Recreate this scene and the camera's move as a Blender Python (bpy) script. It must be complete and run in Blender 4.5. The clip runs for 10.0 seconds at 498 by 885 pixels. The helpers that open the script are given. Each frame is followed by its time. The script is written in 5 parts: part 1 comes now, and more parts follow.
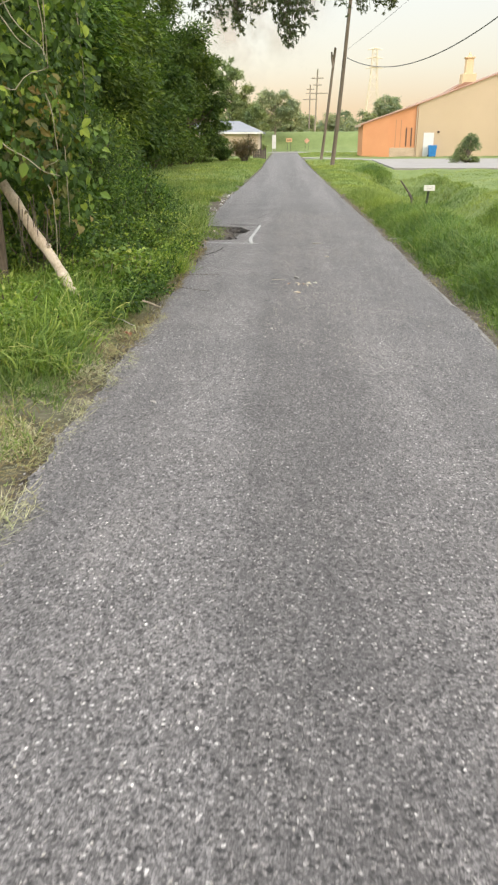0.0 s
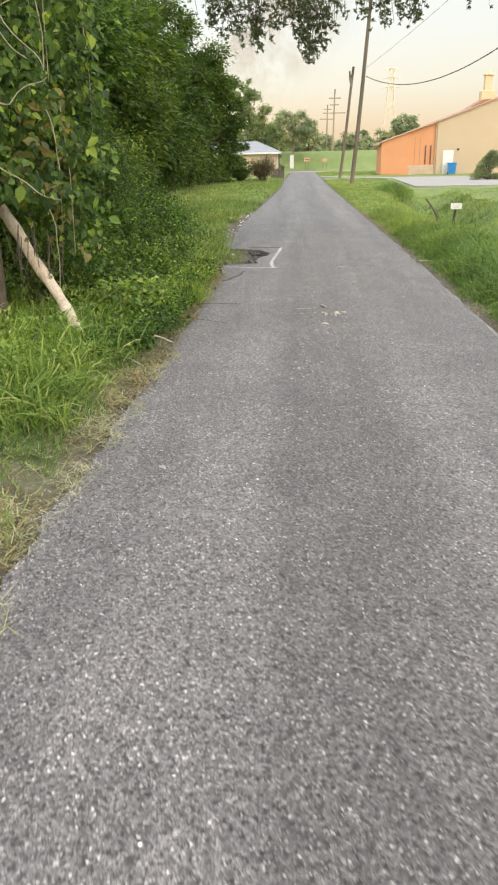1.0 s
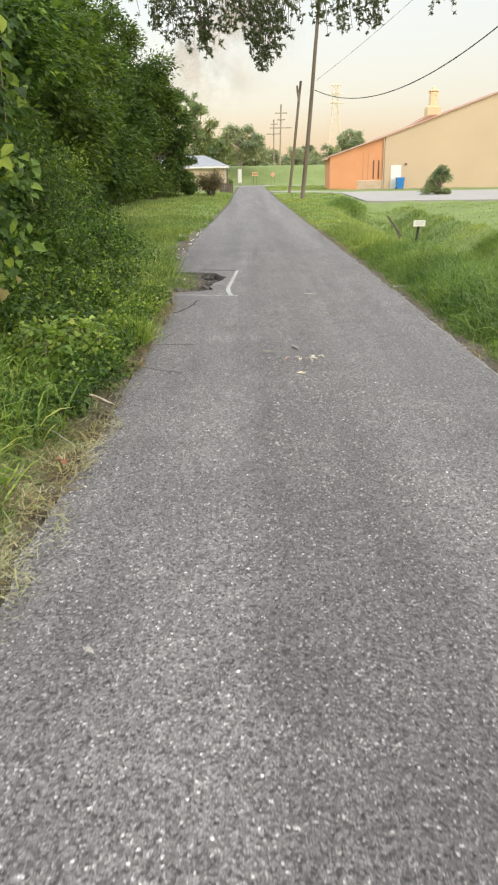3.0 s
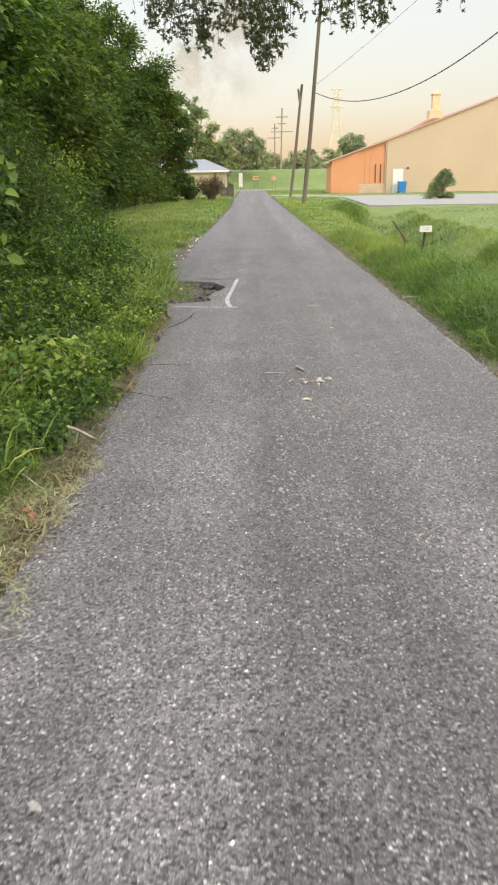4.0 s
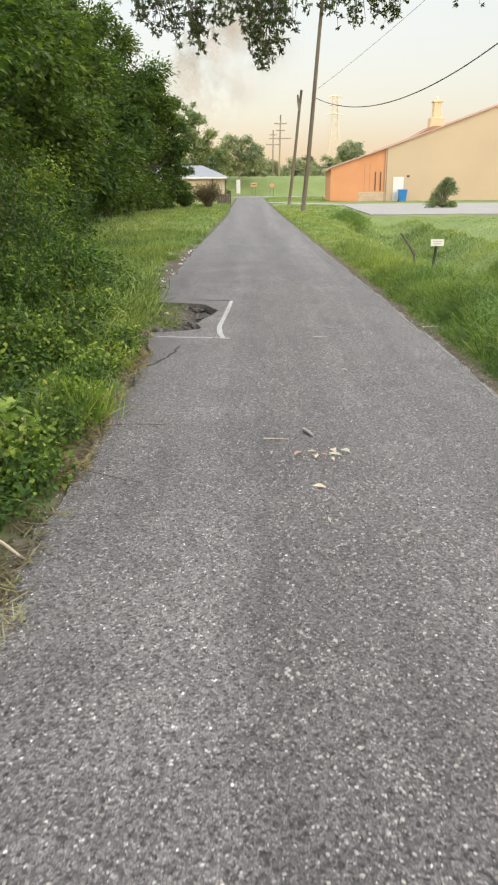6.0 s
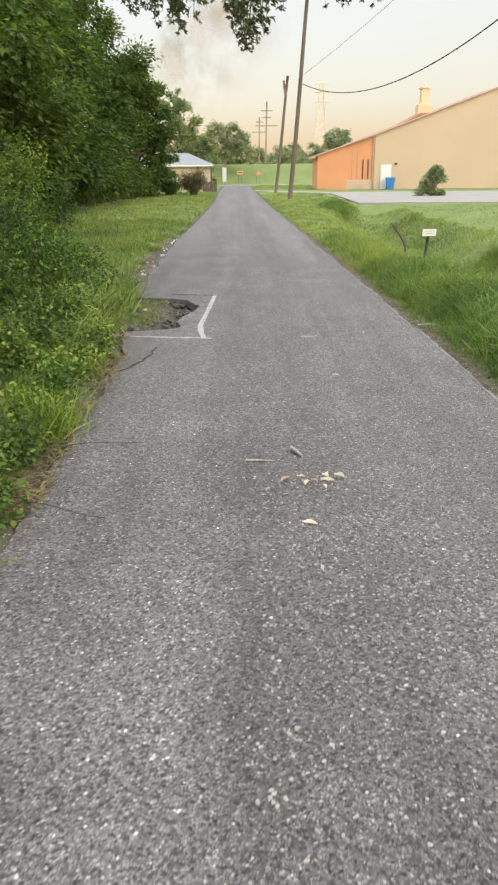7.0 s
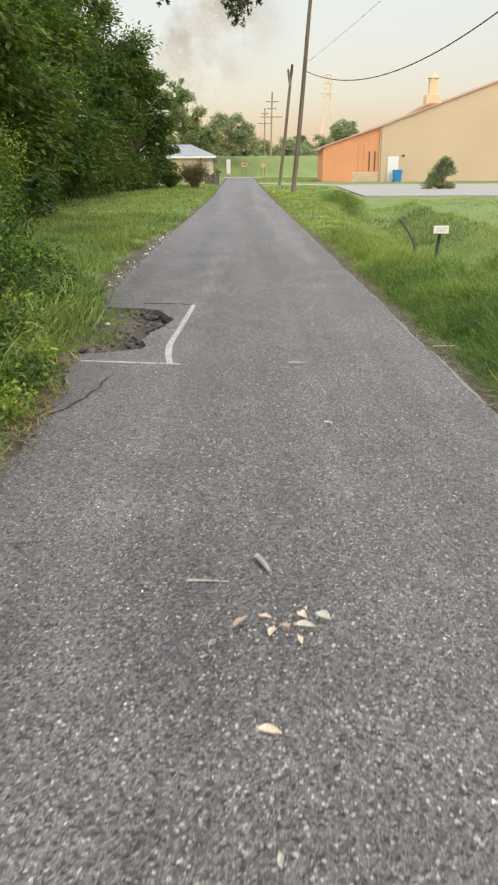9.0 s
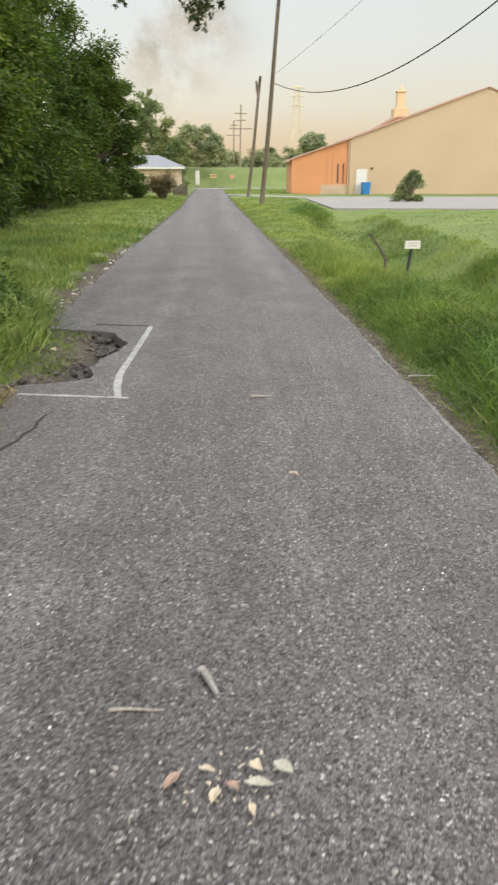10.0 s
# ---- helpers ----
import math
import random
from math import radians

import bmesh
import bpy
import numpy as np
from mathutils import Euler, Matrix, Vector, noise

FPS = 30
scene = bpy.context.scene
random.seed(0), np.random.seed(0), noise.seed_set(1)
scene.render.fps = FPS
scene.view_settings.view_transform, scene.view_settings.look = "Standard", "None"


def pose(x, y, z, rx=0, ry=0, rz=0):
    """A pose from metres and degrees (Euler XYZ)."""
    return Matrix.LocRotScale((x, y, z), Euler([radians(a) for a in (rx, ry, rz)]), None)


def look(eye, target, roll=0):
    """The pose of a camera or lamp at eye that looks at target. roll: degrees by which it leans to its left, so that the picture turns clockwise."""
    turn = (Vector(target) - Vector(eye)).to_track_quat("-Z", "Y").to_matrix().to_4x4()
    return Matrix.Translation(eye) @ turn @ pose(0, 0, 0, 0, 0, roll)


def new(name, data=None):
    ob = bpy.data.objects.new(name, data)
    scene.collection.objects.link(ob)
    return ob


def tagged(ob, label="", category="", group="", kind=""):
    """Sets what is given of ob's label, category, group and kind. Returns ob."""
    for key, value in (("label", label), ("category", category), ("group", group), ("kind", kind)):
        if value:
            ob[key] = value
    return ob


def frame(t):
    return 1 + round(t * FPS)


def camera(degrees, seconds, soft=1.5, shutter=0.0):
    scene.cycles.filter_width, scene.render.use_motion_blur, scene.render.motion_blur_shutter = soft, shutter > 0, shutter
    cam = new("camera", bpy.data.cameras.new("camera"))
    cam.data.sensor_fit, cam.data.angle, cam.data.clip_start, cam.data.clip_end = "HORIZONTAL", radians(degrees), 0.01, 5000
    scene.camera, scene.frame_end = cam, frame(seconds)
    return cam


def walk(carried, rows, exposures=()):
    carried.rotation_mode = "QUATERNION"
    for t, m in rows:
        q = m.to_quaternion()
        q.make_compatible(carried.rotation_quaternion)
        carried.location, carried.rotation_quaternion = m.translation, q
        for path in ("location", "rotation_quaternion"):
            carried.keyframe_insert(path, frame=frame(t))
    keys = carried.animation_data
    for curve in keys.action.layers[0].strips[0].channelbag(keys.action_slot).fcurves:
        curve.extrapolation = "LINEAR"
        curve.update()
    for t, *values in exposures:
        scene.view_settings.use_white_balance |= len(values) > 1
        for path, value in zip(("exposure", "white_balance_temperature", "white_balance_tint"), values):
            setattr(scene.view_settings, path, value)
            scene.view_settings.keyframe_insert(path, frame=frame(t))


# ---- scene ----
cam = camera(37.2, 10.0, soft=2.2, shutter=0.4)
PATH = [
    (0, (0.106, 0.054, 1.675), (0.011, 1.903, 0.917), -0.3),
    (0.5, (0.13, 0.444, 1.651), (0.021, 2.307, 0.932), -1.1),
    (1, (0.012, 0.941, 1.652), (-0.134, 2.804, 0.939), -1.1),
    (1.5, (-0.097, 1.317, 1.666), (-0.228, 3.182, 0.957), -1.3),
    (2, (-0.102, 1.709, 1.67), (-0.273, 3.579, 0.981), -1.5),
    (2.5, (-0.166, 2.127, 1.655), (-0.301, 3.999, 0.964), -1.0),
    (3, (-0.168, 2.515, 1.65), (-0.186, 4.394, 0.967), -0.9),
    (4.5, (-0.145, 3.597, 1.66), (-0.17, 5.484, 0.998), -1.0),
    (5, (-0.077, 4.032, 1.679), (-0.11, 5.924, 1.034), -0.9),
    (5.5, (-0.153, 4.417, 1.689), (-0.173, 6.309, 1.039), -0.6),
    (7, (-0.105, 5.4, 1.676), (-0.084, 7.278, 0.989), -0.5),
    (7.5, (0.002, 5.763, 1.64), (0.056, 7.635, 0.938), -0.3),
    (8, (0.065, 6.187, 1.635), (0.117, 8.051, 0.915), -0.5),
    (8.5, (0.076, 6.569, 1.632), (0.134, 8.428, 0.898), -0.4),
    (9, (0.174, 6.949, 1.632), (0.181, 8.821, 0.928), -0.4),
    (9.5, (0.228, 7.317, 1.63), (0.227, 9.191, 0.93), -0.2),
    (10, (0.283, 7.656, 1.637), (0.368, 9.536, 0.958), 0.1),
]
EXPOSURES = [(0, 0.14), (2.0, 0.18), (2.5, 0.26), (3.0, 0.12), (5.5, 0.08), (7.0, 0.08), (7.5, -0.08), (8.5, -0.05), (9.5, -0.02), (10.0, -0.1)]
walk(cam, [(t, look(eye, target, roll)) for t, eye, target, roll in PATH], EXPOSURES)

rng = np.random.default_rng(7)

# ---- sky, sun ----
world = bpy.data.worlds.new("sky")
scene.world = world
world.use_nodes = True
wn, wl = world.node_tree.nodes, world.node_tree.links
wn.clear()
SUN_ELEVATION, SUN_AZIMUTH = 24.0, 150.0     # degrees; azimuth clockwise from +y
sky = wn.new("ShaderNodeTexSky")
sky.sky_type = "NISHITA"
sky.sun_disc = False
sky.sun_elevation = radians(SUN_ELEVATION)
sky.sun_rotation = radians(SUN_AZIMUTH)
sky.dust_density = 4.0
sky_light = wn.new("ShaderNodeBackground")
sky_light.inputs["Strength"].default_value = 0.05
wl.new(sky.outputs[0], sky_light.inputs["Color"])
# thin high overcast with a warm low band, brighter overhead
tc = wn.new("ShaderNodeTexCoord")
sep = wn.new("ShaderNodeSeparateXYZ")
wl.new(tc.outputs["Generated"], sep.inputs[0])
ramp = wn.new("ShaderNodeValToRGB")
wl.new(sep.outputs["Z"], ramp.inputs["Fac"])
cr = ramp.color_ramp
cr.elements[0].position, cr.elements[0].color = 0.0, (0.88, 0.60, 0.38, 1)
cr.elements[1].position, cr.elements[1].color = 1.0, (1.0, 1.0, 1.0, 1)
for at, col in ((0.035, (0.88, 0.68, 0.45, 1)), (0.08, (0.86, 0.78, 0.62, 1)), (0.14, (0.84, 0.81, 0.71, 1)), (0.22, (0.82, 0.82, 0.77, 1)), (0.34, (0.82, 0.83, 0.80, 1))):
    el = cr.elements.new(at)
    el.color = col
gain = wn.new("ShaderNodeMapRange")
wl.new(sep.outputs["Z"], gain.inputs["Value"])
gain.inputs["From Min"].default_value, gain.inputs["From Max"].default_value = 0.2, 0.9
gain.inputs["To Min"].default_value, gain.inputs["To Max"].default_value = 0.88, 2.45
cloud = wn.new("ShaderNodeTexNoise")
cloud.inputs["Scale"].default_value, cloud.inputs["Detail"].default_value = 3.0, 4.0
wl.new(tc.outputs["Generated"], cloud.inputs["Vector"])
veil = wn.new("ShaderNodeMapRange")
wl.new(cloud.outputs["Fac"], veil.inputs["Value"])
veil.inputs["To Min"].default_value, veil.inputs["To Max"].default_value = 0.95, 1.05
mul = wn.new("ShaderNodeMath")
mul.operation = "MULTIPLY"
wl.new(gain.outputs[0], mul.inputs[0]), wl.new(veil.outputs[0], mul.inputs[1])
haze_light = wn.new("ShaderNodeBackground")
wl.new(ramp.outputs["Color"], haze_light.inputs["Color"])
wl.new(mul.outputs[0], haze_light.inputs["Strength"])
add = wn.new("ShaderNodeAddShader")
out = wn.new("ShaderNodeOutputWorld")
wl.new(sky_light.outputs[0], add.inputs[0]), wl.new(haze_light.outputs[0], add.inputs[1])
wl.new(add.outputs[0], out.inputs["Surface"])

sun_data = bpy.data.lights.new("sun", "SUN")
sun_data.energy, sun_data.angle, sun_data.color = 0.8, radians(14), (1.0, 0.86, 0.70)
sun = new("sun", sun_data)
_a, _e = radians(SUN_AZIMUTH), radians(SUN_ELEVATION)
sun.matrix_world = look((0, 0, 60), (-math.sin(_a) * math.cos(_e) * 9, -math.cos(_a) * math.cos(_e) * 9, 60 - math.sin(_e) * 9))


# ---- materials ----
def nodes_of(name):
    m = bpy.data.materials.new(name)
    m.use_nodes = True
    nt = m.node_tree
    return m, nt.nodes, nt.links, nt.nodes["Principled BSDF"]


def noise_node(n, l, vec, scale, detail=4.0, rough=0.55):
    t = n.new("ShaderNodeTexNoise")
    t.inputs["Scale"].default_value, t.inputs["Detail"].default_value, t.inputs["Roughness"].default_value = scale, detail, rough
    l.new(vec, t.inputs["Vector"])
    return t.outputs["Fac"]


def ramp_node(n, l, fac, stops):
    r = n.new("ShaderNodeValToRGB")
    els = r.color_ramp.elements
    els[0].position, els[0].color = stops[0][0], (*stops[0][1], 1)
    els[1].position, els[1].color = stops[-1][0], (*stops[-1][1], 1)
    for p, c in stops[1:-1]:
        els.new(p).color = (*c, 1)
    l.new(fac, r.inputs["Fac"])
    return r.outputs["Color"]


def mix_node(n, l, fac, a, b, mode="MIX"):
    m = n.new("ShaderNodeMix")
    m.data_type, m.blend_type = "RGBA", mode
    for sock, v in ((m.inputs["Factor"], fac), (m.inputs["A"], a), (m.inputs["B"], b)):
        if hasattr(v, "default_value"):
            l.new(v, sock)
        elif isinstance(v, tuple):
            sock.default_value = (*v, 1)
        else:
            sock.default_value = v
    return m.outputs["Result"]


def bump_node(n, l, height, strength, distance, prev=None):
    b = n.new("ShaderNodeBump")
    b.inputs["Strength"].default_value, b.inputs["Distance"].default_value = strength, distance
    l.new(height, b.inputs["Height"])
    if prev is not None:
        l.new(prev, b.inputs["Normal"])
    return b.outputs["Normal"]


def object_vec(n, stretch=None, l=None):
    tc_ = n.new("ShaderNodeTexCoord")
    if stretch is None:
        return tc_.outputs["Object"]
    mp = n.new("ShaderNodeMapping")
    mp.inputs["Scale"].default_value = stretch
    l.new(tc_.outputs["Object"], mp.inputs["Vector"])
    return mp.outputs["Vector"]


def plain(name, a, b, rough=0.7, scale=6.0, fine=60.0, bump=0.3, dist=0.004, metal=0.0, stretch=None, grain=0.35):
    """Two-scale mottled surface between the colours a and b."""
    m, n, l, p = nodes_of(name)
    v = object_vec(n, stretch, l)
    big, small = noise_node(n, l, v, scale), noise_node(n, l, v, fine, 3)
    c = ramp_node(n, l, big, [(0.3, a), (0.7, b)])
    c = mix_node(n, l, grain, c, ramp_node(n, l, small, [(0.3, tuple(x * 0.6 for x in a)), (0.7, tuple(min(1, x * 1.25) for x in b))]))
    l.new(c, p.inputs["Base Color"])
    p.inputs["Roughness"].default_value, p.inputs["Metallic"].default_value = rough, metal
    l.new(bump_node(n, l, small, bump, dist), p.inputs["Normal"])
    return m


def leafy(name, stops, translucent=0.35, rough=0.5):
    """Leaves and blades: hue by leaf, light passing through."""
    m, n, l, p = nodes_of(name)
    geo = n.new("ShaderNodeNewGeometry")
    v = object_vec(n)
    c = ramp_node(n, l, geo.outputs["Random Per Island"], stops)
    patch = noise_node(n, l, v, 0.9, 3)
    c = mix_node(n, l, 1.0, c, ramp_node(n, l, patch, [(0.3, (0.62, 0.68, 0.6)), (0.7, (1.2, 1.2, 1.1))]), "MULTIPLY")
    drift = noise_node(n, l, v, 0.28, 2)
    c = mix_node(n, l, 1.0, c, ramp_node(n, l, drift, [(0.36, (0.84, 0.92, 0.95)), (0.64, (1.16, 1.07, 0.88))]), "MULTIPLY")
    l.new(c, p.inputs["Base Color"])
    p.inputs["Roughness"].default_value = rough
    p.inputs["Specular IOR Level"].default_value = 0.35
    tr = n.new("ShaderNodeBsdfTranslucent")
    warm = mix_node(n, l, 1.0, c, (1.25, 1.3, 0.55), "MULTIPLY")
    l.new(warm, tr.inputs["Color"])
    ms = n.new("ShaderNodeMixShader")
    ms.inputs[0].default_value = translucent
    l.new(p.outputs[0], ms.inputs[1]), l.new(tr.outputs[0], ms.inputs[2])
    l.new(ms.outputs[0], n["Material Output"].inputs["Surface"])
    return m


def asphalt_material():
    m, n, l, p = nodes_of("weathered_asphalt")
    v = object_vec(n)
    # uneven cell shapes
    wob = n.new("ShaderNodeTexNoise")
    wob.inputs["Scale"].default_value, wob.inputs["Detail"].default_value = 70.0, 2.0
    l.new(v, wob.inputs["Vector"])
    sc = n.new("ShaderNodeVectorMath")
    sc.operation = "SCALE"
    sc.inputs["Scale"].default_value = 0.012
    l.new(wob.outputs["Color"], sc.inputs[0])
    av = n.new("ShaderNodeVectorMath")
    l.new(v, av.inputs[0]), l.new(sc.outputs[0], av.inputs[1])
    vv = av.outputs[0]
    vor = n.new("ShaderNodeTexVoronoi")
    vor.inputs["Scale"].default_value = 104.0
    l.new(vv, vor.inputs["Vector"])
    hsv = n.new("ShaderNodeSeparateColor")
    l.new(vor.outputs["Color"], hsv.inputs[0])
    stone = ramp_node(n, l, hsv.outputs[0], [(0.0, (0.040, 0.038, 0.037)), (0.16, (0.105, 0.101, 0.100)), (0.55, (0.178, 0.171, 0.170)), (0.88, (0.24, 0.232, 0.230)), (0.97, (0.31, 0.30, 0.297)), (1.0, (0.58, 0.57, 0.55))])
    ve = n.new("ShaderNodeTexVoronoi")
    ve.feature = "DISTANCE_TO_EDGE"
    ve.inputs["Scale"].default_value = 104.0
    l.new(vv, ve.inputs["Vector"])
    edge = ramp_node(n, l, ve.outputs["Distance"], [(0.0, (0.42, 0.42, 0.42)), (0.17, (1, 1, 1))])
    c = mix_node(n, l, 1.0, stone, edge, "MULTIPLY")
    fine = noise_node(n, l, v, 190.0, 3)
    c = mix_node(n, l, 1.0, c, ramp_node(n, l, fine, [(0.3, (0.68, 0.68, 0.68)), (0.7, (1.3, 1.3, 1.3))]), "MULTIPLY")
    pit = noise_node(n, l, vv, 46.0, 2)
    c = mix_node(n, l, 1.0, c, ramp_node(n, l, pit, [(0.32, (0.30, 0.30, 0.31)), (0.43, (1, 1, 1))]), "MULTIPLY")
    # larger pale and dark chips set in the mat
    chip = n.new("ShaderNodeTexVoronoi")
    chip.inputs["Scale"].default_value = 40.0
    l.new(vv, chip.inputs["Vector"])
    csep = n.new("ShaderNodeSeparateColor")
    l.new(chip.outputs["Color"], csep.inputs[0])
    core = ramp_node(n, l, chip.outputs["Distance"], [(0.22, (1, 1, 1)), (0.32, (0, 0, 0))])
    tone = ramp_node(n, l, csep.outputs[1], [(0.0, (0.30, 0.30, 0.30)), (0.16, (0.42, 0.42, 0.42)), (0.20, (1, 1, 1)), (0.72, (1, 1, 1)), (0.76, (1.6, 1.58, 1.56)), (1.0, (2.6, 2.56, 2.5))])
    c = mix_node(n, l, core, c, mix_node(n, l, 1.0, c, tone, "MULTIPLY"))
    # worn wheel lanes and mottling along the road
    lane = noise_node(n, l, object_vec(n, (1.7, 0.06, 1.0), l), 1.0, 3)
    c = mix_node(n, l, 1.0, c, ramp_node(n, l, lane, [(0.38, (0.86, 0.855, 0.86)), (0.60, (1.16, 1.15, 1.15))]), "MULTIPLY")
    # darker travelled track between paler shoulders, with a wavering edge
    sep_ = n.new("ShaderNodeSeparateXYZ")
    l.new(v, sep_.inputs[0])
    across = n.new("ShaderNodeMath")
    across.operation = "MULTIPLY_ADD"
    l.new(noise_node(n, l, object_vec(n, (0.6, 0.25, 1.0), l), 1.0, 4, 0.6), across.inputs[0])
    across.inputs[1].default_value = 0.5
    l.new(sep_.outputs["X"], across.inputs[2])
    track = n.new("ShaderNodeMapRange")
    track.inputs["From Min"].default_value, track.inputs["From Max"].default_value = -1.0, 2.2
    l.new(across.outputs[0], track.inputs["Value"])
    c = mix_node(n, l, 1.0, c, ramp_node(n, l, track.outputs[0], [(0.0, (0.92, 0.92, 0.925)), (0.28, (1.0, 1.0, 1.0)), (0.345, (0.99, 0.99, 0.99)), (0.375, (0.86, 0.855, 0.85)), (0.54, (0.86, 0.85, 0.845)), (0.68, (1.0, 0.995, 0.99)), (1.0, (0.97, 0.97, 0.97))]), "MULTIPLY")
    stain = noise_node(n, l, v, 0.9, 7, 0.7)
    c = mix_node(n, l, 1.0, c, ramp_node(n, l, stain, [(0.3, (0.84, 0.83, 0.84)), (0.7, (1.22, 1.20, 1.19))]), "MULTIPLY")
    scuff = noise_node(n, l, object_vec(n, (1.0, 0.45, 1.0), l), 2.6, 5, 0.6)
    c = mix_node(n, l, 1.0, c, ramp_node(n, l, scuff, [(0.36, (0.90, 0.895, 0.89)), (0.5, (1, 1, 1)), (0.66, (1.07, 1.065, 1.055))]), "MULTIPLY")
    l.new(c, p.inputs["Base Color"])
    p.inputs["Roughness"].default_value = 0.60
    b1 = bump_node(n, l, edge, 0.6, 0.005)
    b2 = bump_node(n, l, pit, 0.6, 0.010, b1)
    l.new(b2, p.inputs["Normal"])
    return m


def worn_paint():
    """Thin sprayed paint that lets the asphalt grain through."""
    m, n, l, p = nodes_of("road_paint")
    v = object_vec(n)
    wear = noise_node(n, l, v, 60.0, 4, 0.7)
    big = noise_node(n, l, v, 7.0, 3)
    c = ramp_node(n, l, wear, [(0.36, (0.20, 0.195, 0.19)), (0.5, (0.50, 0.50, 0.49)), (0.7, (0.66, 0.66, 0.65))])
    c = mix_node(n, l, 1.0, c, ramp_node(n, l, big, [(0.3, (0.62, 0.62, 0.62)), (0.65, (1, 1, 1))]), "MULTIPLY")
    l.new(c, p.inputs["Base Color"])
    p.inputs["Roughness"].default_value = 0.75
    l.new(bump_node(n, l, wear, 0.5, 0.004), p.inputs["Normal"])
    return m


def ground_material():
    m, n, l, p = nodes_of("grassy_soil")
    v = object_vec(n)
    at = n.new("ShaderNodeAttribute")
    at.attribute_name = "soil"
    g = ramp_node(n, l, noise_node(n, l, v, 0.35, 8, 0.65), [(0.3, (0.12, 0.168, 0.052)), (0.55, (0.19, 0.245, 0.085)), (0.75, (0.265, 0.30, 0.125))])
    g = mix_node(n, l, 0.5, g, ramp_node(n, l, noise_node(n, l, v, 14.0, 6, 0.7), [(0.3, (0.075, 0.11, 0.035)), (0.7, (0.26, 0.325, 0.12))]))
    s = ramp_node(n, l, noise_node(n, l, v, 9.0, 6, 0.7), [(0.3, (0.05, 0.042, 0.034)), (0.55, (0.115, 0.098, 0.075)), (0.75, (0.21, 0.185, 0.145))])
    # dark asphalt floor of the hole, with the rim's shade painted in
    tar_shade = n.new("ShaderNodeAttribute")
    tar_shade.attribute_name = "tar_shade"
    black = ramp_node(n, l, noise_node(n, l, v, 30.0, 5, 0.7), [(0.35, (0.016, 0.015, 0.014)), (0.7, (0.08, 0.072, 0.066))])
    c = mix_node(n, l, at.outputs["Fac"], g, s)
    l.new(mix_node(n, l, tar_shade.outputs["Fac"], c, black), p.inputs["Base Color"])
    p.inputs["Roughness"].default_value = 0.9
    p.inputs["Specular IOR Level"].default_value = 0.2
    b1 = bump_node(n, l, noise_node(n, l, v, 40.0, 5), 0.6, 0.01)
    l.new(bump_node(n, l, noise_node(n, l, v, 3.0, 5), 0.5, 0.06, b1), p.inputs["Normal"])
    return m


def smoke_material():
    m, n, l, p = nodes_of("drifting_smoke")
    n.remove(p)
    v = object_vec(n)
    body = noise_node(n, l, object_vec(n, (0.022, 0.022, 0.019), l), 1.0, 6, 0.55)
    at = n.new("ShaderNodeAttribute")
    at.attribute_name = "thickness"
    mult = n.new("ShaderNodeMath")
    mult.operation = "MULTIPLY"
    mr = n.new("ShaderNodeMapRange")
    mr.inputs["From Min"].default_value, mr.inputs["From Max"].default_value = 0.36, 0.58
    l.new(body, mr.inputs["Value"])
    l.new(mr.outputs[0], mult.inputs[0]), l.new(at.outputs["Fac"], mult.inputs[1])
    d = n.new("ShaderNodeBsdfDiffuse")
    d.inputs["Color"].default_value = (0.42, 0.35, 0.31, 1)
    t = n.new("ShaderNodeBsdfTransparent")
    ms = n.new("ShaderNodeMixShader")
    l.new(mult.outputs[0], ms.inputs[0]), l.new(t.outputs[0], ms.inputs[1]), l.new(d.outputs[0], ms.inputs[2])
    l.new(ms.outputs[0], n["Material Output"].inputs["Surface"])
    return m


ASPHALT, GROUND, SMOKE = asphalt_material(), ground_material(), smoke_material()
PAINT = worn_paint()
RIM = plain("worn_pale_rim", (0.12, 0.115, 0.11), (0.29, 0.28, 0.265), 0.85, 5, 60, 0.6)
STICK = plain("grey_stick_wood", (0.30, 0.275, 0.24), (0.48, 0.45, 0.40), 0.8, 9, 60, 0.6)
CRACK = plain("open_crack", (0.03, 0.028, 0.026), (0.06, 0.055, 0.05), 0.9, 20, 120)
RUBBLE = plain("broken_asphalt", (0.032, 0.03, 0.028), (0.15, 0.138, 0.128), 0.9, 14, 70, 0.6, 0.01)
DUSTY = plain("dusty_rubble", (0.07, 0.065, 0.058), (0.22, 0.205, 0.185), 0.9, 14, 70, 0.6, 0.01)
PEBBLE = plain("pale_gravel", (0.20, 0.19, 0.175), (0.46, 0.44, 0.41), 0.75, 9.0, 80)
CONCRETE = plain("pale_concrete", (0.25, 0.24, 0.225), (0.34, 0.325, 0.31), 0.85, 0.6, 20)
BARK = plain("bark", (0.055, 0.042, 0.03), (0.13, 0.105, 0.08), 0.9, 5, 40, 0.8, 0.02, stretch=(1, 1, 0.3))
DEAD_WOOD = plain("bleached_dead_wood", (0.36, 0.28, 0.20), (0.66, 0.57, 0.45), 0.8, 6, 40, 0.8, 0.012, stretch=(1, 1, 0.35))
POLE_WOOD = plain("weathered_pole_wood", (0.095, 0.075, 0.053), (0.185, 0.15, 0.11), 0.85, 2, 40, 0.5, 0.01, stretch=(1, 1, 0.12))
GREY_WOOD = plain("dark_weathered_boards", (0.06, 0.048, 0.042), (0.13, 0.105, 0.09), 0.85, 3, 40, 0.5, 0.01)
STEM = plain("vine_stem", (0.20, 0.19, 0.12), (0.38, 0.34, 0.24), 0.8, 8, 60)
TAN_WALL = plain("tan_wall_panel", (0.54, 0.42, 0.29), (0.595, 0.465, 0.325), 0.75, 0.25, 12, 0.05, grain=0.06)
